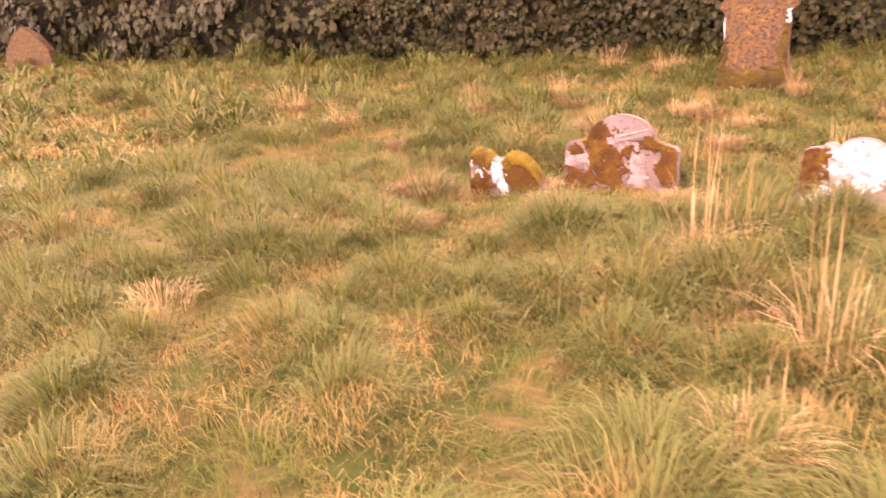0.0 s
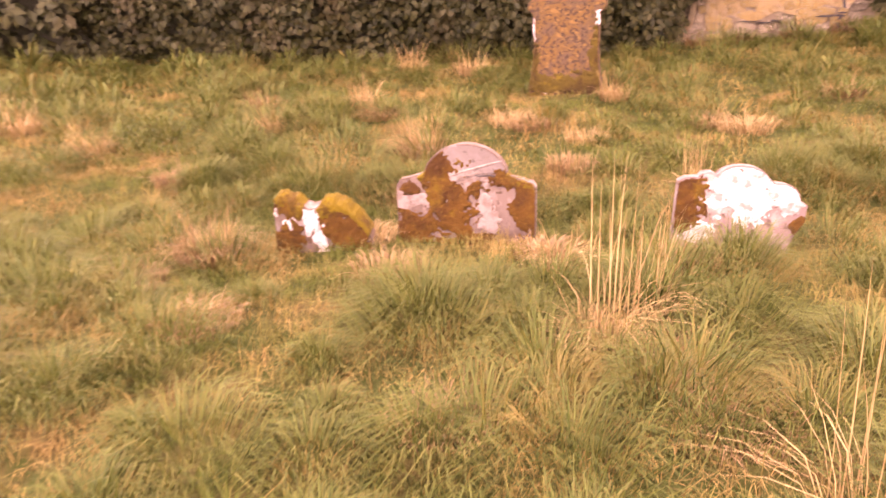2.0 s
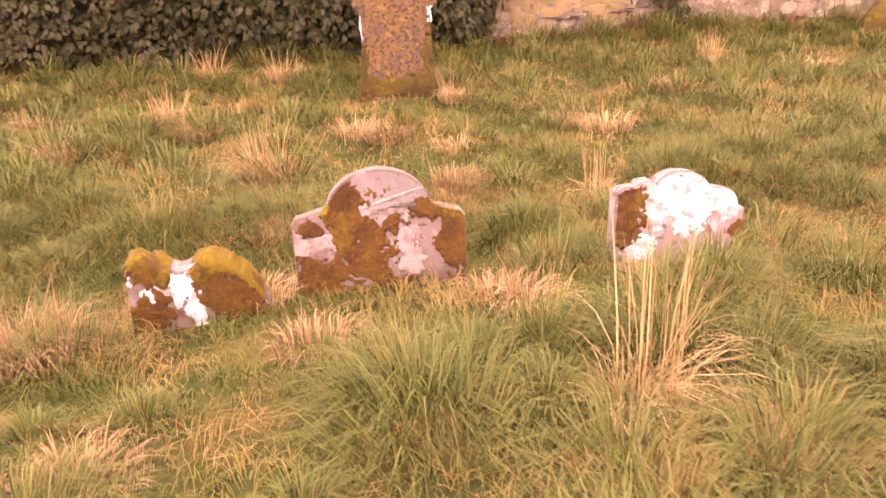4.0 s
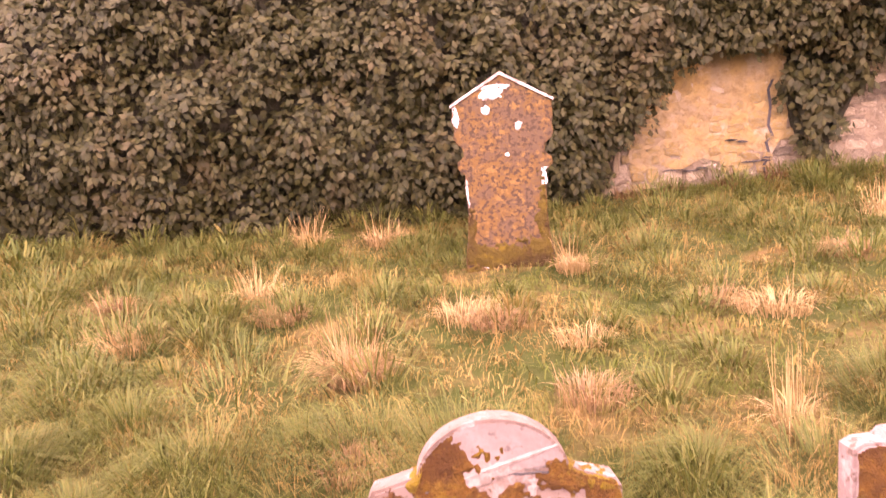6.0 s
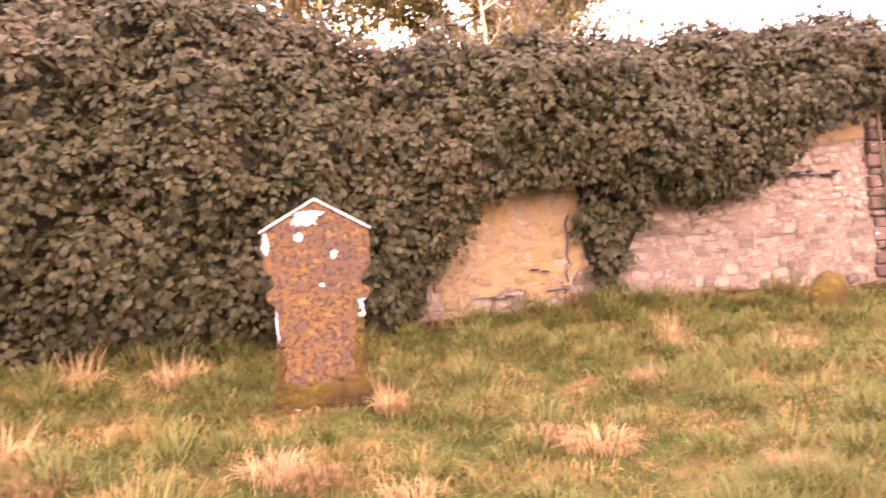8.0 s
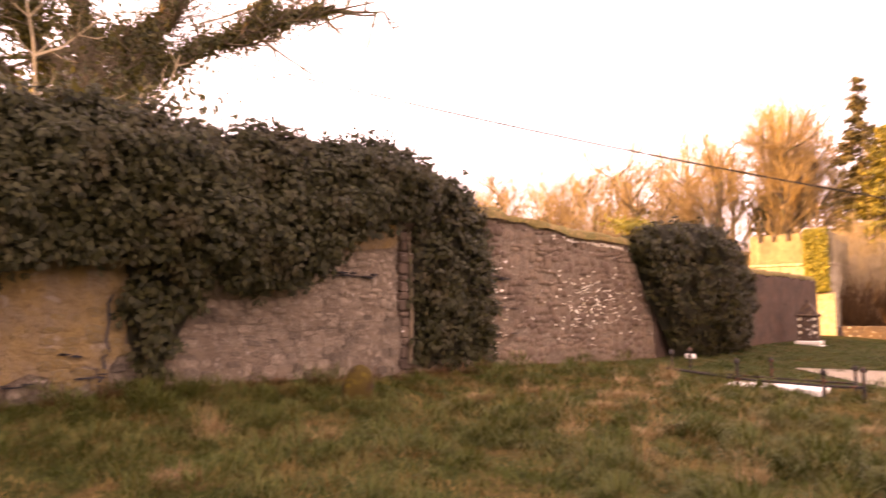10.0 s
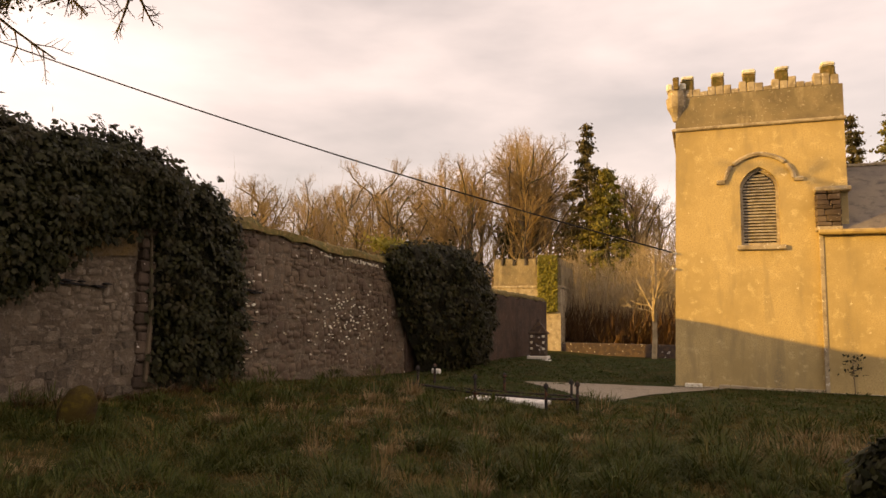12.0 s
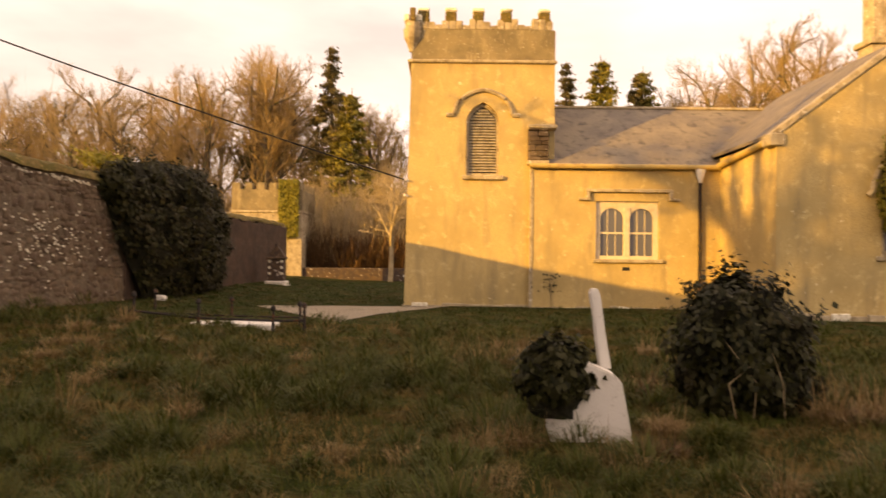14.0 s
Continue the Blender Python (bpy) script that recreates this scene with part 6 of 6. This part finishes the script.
# the straw clumps that stand out, and dead bracken along the wall foot
for x, y, n, h, r, lean, up in ((-0.70, 3.75, 230, 0.42, 0.34, (0.2, -0.3), 0.1), (-0.62, 3.82, 70, 0.85, 0.26, (0.5, 0.2), 0.95), (-0.46, 4.02, 46, 0.75, 0.16, (0.25, 0.0), 0.9), (-3.0, 4.75, 260, 0.42, 0.3, (0.5, -0.2), 0.3), (-2.25, 7.05, 300, 0.62, 0.4, (0.1, 0.0), 0.4),
                                (-0.05, 6.0, 90, 0.5, 0.2, (0.0, 0.0), 0.7), (-0.85, 4.5, 160, 0.4, 0.3, (0.3, -0.5), 0.15), (-2.02, 5.0, 170, 0.32, 0.26, (0.5, 0.0), 0.25), (-3.25, 8.6, 200, 0.45, 0.36, (0, 0), 0.4),
                                (-3.2, 10.6, 220, 0.6, 0.34, (0, 0), 0.5), (2.7, 9.95, 220, 0.5, 0.34, (0, 0), 0.3), (-1.5, 7.8, 220, 0.4, 0.5, (0.3, 0), 0.15), (0.55, 7.5, 240, 0.42, 0.5, (-0.3, 0), 0.2), (-0.8, 7.05, 160, 0.3, 0.36, (0, 0), 0.1),
                                (-2.35, 10.5, 220, 0.5, 0.5, (0.3, 0), 0.3), (-0.15, 2.0, 150, 0.4, 0.3, (0.4, 0.3), 0.2), (0.02, 2.75, 60, 0.8, 0.3, (0.1, 0.1), 0.8), (-3.0, 2.1, 160, 0.3, 0.4, (0, 0), 0.1), (-5.35, 6.75, 240, 0.5, 0.45, (0.2, 0), 0.4),
                                (-6.5, 7.1, 240, 0.55, 0.5, (0, 0), 0.4), (-3.9, 7.6, 240, 0.5, 0.5, (0, 0), 0.3), (-0.55, 8.95, 200, 0.5, 0.3, (0.2, -0.3), 0.25), (9.2, 2.2, 800, 0.6, 1.2, (-0.2, 0.3), 0.3), (9.4, 1.3, 800, 0.6, 1.2, (-0.2, 0.3), 0.3),
                                (12.3, 9.0, 300, 0.7, 0.5, (0, 0.4), 0.35), (7.2, 0.4, 320, 0.55, 0.6, (0, 0.2), 0.3), (5.75, -1.1, 520, 0.6, 0.7, (0, -0.3), 0.3), (6.6, -2.0, 700, 0.6, 1.0, (0, 0.2), 0.4), (8.2, -1.6, 700, 0.6, 1.0, (0, 0.2), 0.4), (5.3, 0.75, 240, 0.42, 0.4, (-0.3, -0.2), 0.2), (5.2, 6.3, 40, 0.7, 0.2, (0, 0), 0.9),
                                (5.8, 5.45, 160, 0.42, 0.3, (0, 0), 0.4), (2.6, 3.1, 160, 0.4, 0.4, (0, 0), 0.3), (4.6, 2.6, 200, 0.42, 0.4, (0, 0), 0.3), (4.85, 2.1, 260, 0.4, 0.4, (-0.2, 0.3), 0.2)):
    dry_tussock(x, y, n, h, r, lean, upright=up)
r3 = random.Random(17)
for i in range(64):
    x, y = r3.uniform(2.5, 14), r3.uniform(-2.5, 11)
    if math.hypot(x - 5.1, y - 1.5) > 0.8 and math.hypot(x - 6.3, y + 0.4) > 1.0 and math.hypot(x - 13.7, y - 7.4) > 1.4:
        dry_tussock(x, y, r3.randrange(60, 130), r3.uniform(0.3, 0.55), r3.uniform(0.3, 0.6), (r3.uniform(-0.4, 0.4), r3.uniform(-0.4, 0.4)), label="small tuft of dead pale grass", upright=r3.uniform(0.1, 0.5))
for i in range(16):
    x = 0.6 + i * 0.62
    dry_tussock(x, 11.72 + 0.12 * math.sin(i * 2.1), 110, 0.32, 0.42, (0, -0.2), M_BRACKEN, "brown dead bracken at the wall foot", 0.2)
for x, y, n, h in ((-3.0, 4.7, 420, 0.55), (-2.25, 7.0, 420, 0.5), (-3.2, 4.2, 200, 0.26), (-0.95, 4.62, 200, 0.2), (-1.2, 3.1, 200, 0.2), (-2.4, 3.6, 220, 0.22), (-0.2, 4.6, 240, 0.24), (-4.0, 6.0, 300, 0.3), (-0.9, 6.3, 260, 0.26), (1.3, 6.6, 260, 0.28), (-2.1, 6.0, 240, 0.24), (1.6, 8.6, 260, 0.3), (-4.4, 8.4, 300, 0.34), (-0.52, 3.55, 260, 0.3), (-2.9, 8.0, 300, 0.35), (-1.3, 7.6, 300, 0.32), (0.3, 7.9, 260, 0.3), (-3.6, 3.3, 240, 0.28), (-1.75, 4.35, 200, 0.22), (-0.25, 3.2, 220, 0.24)):
    dry_tussock(x, y, n, h, 0.42, (0.2, -0.1), M_RUSTY_STRAW, "collapsed heap of rusty dead grass", 0.25)
for x, y in ((4.7, 0.95), (7.0, 0.3), (5.5, -1.2)):
    dry_tussock(x, y, 140, 0.4, 0.4, (0.2, 0.4), M_BRACKEN, "brown dead bracken beside ivy", 0.3)

# an added copy of the ivied tree, out of view behind the hedge
west_tree = copy_thing(big_tree, pose(-31, 33.0, 0.0, 0, 0, 200))
west_tree.scale = (2.2, 2.2, 2.2)
west_tree["label"] = "ivied bare tree added out of view behind the ivy hedge"
# the ivy-smothered tree west of the big one
n = 16000
q = rng.normal(0, 1, (n, 3)) * [1.5, 0.8, 2.2] + [-0.5, 16.6, 8.4]
q[:, 0] = np.where(q[:, 0] > 2.3, 4.6 - q[:, 0] + rng.normal(0, 0.2, n), q[:, 0])
crown_ivy = thing("ivied_tree", "tree with a thick ivy crown behind the wall", "tree", (-0.6, 16.6, 0.7))
leaves("leaves", q - [-0.6, 16.6, 0.7], rng.normal(0, 1, (n, 3)), rng.uniform(0.09, 0.16, n), M_TREE_IVY, crown_ivy)
tb = Tubes()
tb.add([(0, 0, -0.3), (0.1, 0.1, 3), (0.0, 0.0, 6), (0.2, 0, 8.5)], [0.3, 0.25, 0.18, 0.05], 7)
for k in range(14):
    a = k * 2.4
    tb.add([(0.05, 0.05, 4 + k * 0.3), (1.2 * math.cos(a), 1.0 * math.sin(a), 5.2 + k * 0.32), (2.2 * math.cos(a), 1.6 * math.sin(a), 5.8 + k * 0.34)], [0.07, 0.045, 0.015], 5)
tb.build("trunk", M_BARK, crown_ivy)

# cracks, as dark strips for the shade in them, and old ivy stems on the wall
crack = [(2.62, 2.06), (2.56, 1.95), (2.58, 1.7), (2.55, 1.5), (2.6, 1.35), (2.52, 1.28), (2.56, 1.1), (2.48, 0.98), (2.5, 0.85)]
bm = bmesh.new()
for a, b2 in zip(crack, crack[1:]):
    w = 0.018
    vs = [bm.verts.new(q) for q in ((a[0] - w, WALL_Y - 0.082, a[1]), (a[0] + w, WALL_Y - 0.082, a[1]), (b2[0] + w, WALL_Y - 0.095, b2[1]), (b2[0] - w, WALL_Y - 0.095, b2[1]))]
    bm.faces.new(vs)
part("crack", bm, M_DARK, wall_north, "masonry crack, its shade a dark strip")


def fallen_chips(x0, x1, z, drop, count_, seed):
    """Short dark chips for the shade where small stones fell out along a course."""
    r = random.Random(seed)
    for _ in range(count_):
        x = r.uniform(x0, x1)
        zc, w, h = z + drop * (x - x0) / (x1 - x0) + r.uniform(-0.035, 0.035), r.uniform(0.05, 0.17), r.uniform(0.008, 0.022)
        out = [(x - w, zc), (x - w * 0.4, zc + h), (x + w * 0.3, zc + h * 0.6), (x + w, zc + h * r.uniform(-0.5, 0.8)), (x + w * 0.4, zc - h * 0.6), (x - w * 0.5, zc - h * 0.5)]
        part("gap", prism(out, WALL_Y - 0.112, WALL_Y), M_DARK, wall_north, "dark chip for the shade between displaced stones")


for row in ((5.1, 7.2, 2.50, -0.04, 13, 5), (1.9, 2.6, 1.30, 0.02, 3, 8), (2.3, 2.75, 1.05, 0.0, 3, 9), (1.2, 1.8, 0.98, 0.03, 3, 10), (10.5, 11.6, 1.9, 0.05, 5, 12), (10.6, 11.8, 2.6, -0.1, 6, 14), (10.6, 11.5, 1.3, 0.1, 4, 15)):
    fallen_chips(*row)
for pts in ([(0.35, 0.75), (0.55, 1.05), (0.62, 1.5), (0.9, 1.9)], [(0.15, 0.8), (0.3, 1.1), (0.42, 1.6)], [(3.0, 0.85), (3.05, 1.4), (3.1, 2.2)], [(8.0, 0.9), (8.05, 2.0), (7.95, 3.4)]):
    part("vine", bars(bmesh.new(), [(x, WALL_Y - 0.15, z) for x, z in pts], [0.045] * (len(pts) - 1) + [0.02], 6), M_BARK, wall_north, "old brown ivy stem")

# ---- rubble stones ----


def stone_mesh(seed):
    """An irregular block, one unit wide, high and deep, its face chipped."""
    r = random.Random(seed)
    n = 7
    out = [(0.5 * math.copysign(min(1, abs(math.cos(a)) * 1.35), math.cos(a)) * r.uniform(0.86, 1.0), 0.5 * math.copysign(min(1, abs(math.sin(a)) * 1.35), math.sin(a)) * r.uniform(0.84, 1.0)) for a in [math.tau * (i + 0.5 + r.uniform(-0.2, 0.2)) / n for i in range(n)]]
    me = bpy.data.meshes.new("stone")
    bm = bmesh.new()
    back = [bm.verts.new((x, 0.6, z)) for x, z in out]
    rim = [bm.verts.new((x, -0.25 + r.uniform(-0.1, 0.1), z)) for x, z in out]
    face = [bm.verts.new((x * 0.8, -0.5 + r.uniform(-0.12, 0.12), z * 0.78)) for x, z in out]
    for i in range(n):
        j = (i + 1) % n
        bm.faces.new((back[i], back[j], rim[j], rim[i]))
        bm.faces.new((rim[i], rim[j], face[j], face[i]))
    bm.faces.new(face)
    bmesh.ops.recalc_face_normals(bm, faces=bm.faces)
    bm.to_mesh(me)
    bm.free()
    return me


stones = [stone_mesh(100 + i) for i in range(12)]
for m in stones:
    m.materials.append(M_RUBBLE)
ochre_stones = [m.copy() for m in stones]
for m in ochre_stones:
    m.materials[0] = M_RUBBLE_OCHRE
r2 = random.Random(9)


def courses(x0, x1, z0, z1, wide):
    z = z0
    while z < z1:
        h = r2.uniform(0.07, 0.15) * wide
        x = x0 + r2.uniform(0, 0.2)
        while x < x1:
            w = r2.uniform(0.08, 0.28) * wide
            yield x + w / 2, z + h / 2 + r2.uniform(-0.05, 0.05), w, h * r2.uniform(0.75, 1.5)
            x += w + 0.012
        z += h + 0.01


count = 0
rest_v, rest_f, rest_n = [], [], 0
for x, z, w, h in courses(0.25, 7.68, 0.6, 3.7, 1.12):
    if z > float(ivy_low(np.array([x]))[0]) + 0.2 or (2.85 < x < 3.5 and z > 1.1):
        continue
    ochre = 0.7 < x < 2.9 and z > 1.1 + 0.25 * math.sin(x * 5) + r2.uniform(-0.15, 0.15) 
    s = (z - 0.45) / 3.6
    y = WALL_Y + 0.03 - 0.10 * (1 - s) + (0.02 if not ochre else 0.004)
    d = r2.uniform(0.04, 0.10)
    pick = r2.randrange(12)
    src = ochre_stones if ochre or (x > 5.6 and z > 2.7 and r2.random() < 0.6) else stones
    if count < 300:
        ob = new("stone", src[pick])
        ob.parent = wall_north
        ob.matrix_basis = pose(x, y, z, 0, r2.uniform(-12, 12), 0) @ Matrix.Diagonal((w, d, h, 1))
    else:
        v = np.array([q.co for q in src[pick].vertices]) * [w, d, h] + [x, y, z]
        rest_v.append(v), rest_f.append([[i + rest_n for i in f.vertices] for f in src[pick].polygons])
        rest_n += len(v)
    count += 1
wall2 = []
for x, z, w, h in courses(10.3, 19.4, 0.4, 3.8, 1.3):
    if x > 17.7 + (3.78 - z) * 0.55 or z > float(wall_top(x)) - 0.05:
        continue
    if r2.random() < 0.18:
        continue
    y = WALL_Y + 0.03 - 0.10 * (1 - (z - 0.2) / 3.7) + 0.015
    wall2.append((x, y, z + r2.uniform(-0.04, 0.04), w, r2.uniform(0.05, 0.11), h * r2.uniform(0.8, 1.3), r2.randrange(12)))


def joined(name, rows, mat, label):
    """The stones of a far stretch as one mesh."""
    V, Q, N, n = [], [], [], 0
    for x, y, z, w, d, h, k in rows:
        v = np.array([q.co for q in stones[k].vertices]) * [w, d, h] + [x, y, z]
        V.append(v)
        for f in stones[k].polygons:
            (Q if len(f.vertices) == 4 else N).append([i + n for i in f.vertices])
        n += len(v)
    ob = raw(name, np.concatenate(V), [np.array(Q), np.array(N)], mat, wall_north, label)
    return tagged(ob, kind="stuff")


spots_ = []
for i in range(230):
    x, z = r2.gauss(15.2, 1.1), r2.gauss(2.05, 0.42)
    if i >= 170:
        x = r2.uniform(13.2, 17.6)
        z = float(wall_top(x)) - 0.14 - r2.uniform(0, 0.1)
    elif i >= 140:
        x, z = r2.uniform(10.4, 11.3), r2.uniform(1.0, 2.8)
    if 10.4 < x < 17.7 + (3.78 - z) * 0.5 and 0.6 < z:
        spots_.append((x, WALL_Y + 0.03 - 0.10 * (1 - (z - 0.2) / 3.7) - 0.035, z, r2.uniform(0.03, 0.10), 0.02, r2.uniform(0.02, 0.055), r2.randrange(12)))
joined("lichen", spots_, M_WHITE_CAP, "scattered white lichen crusts")
joined("stones", wall2, M_LICHEN_STONE, "dark rubble stones spotted with white lichen")
if rest_v:
    flat = [f for fs in rest_f for f in fs]
    ob = raw("stones", np.concatenate(rest_v), [np.array([f for f in flat if len(f) == 4]), np.array([f for f in flat if len(f) == 7])], M_RUBBLE, wall_north)
    tagged(ob, kind="stuff")
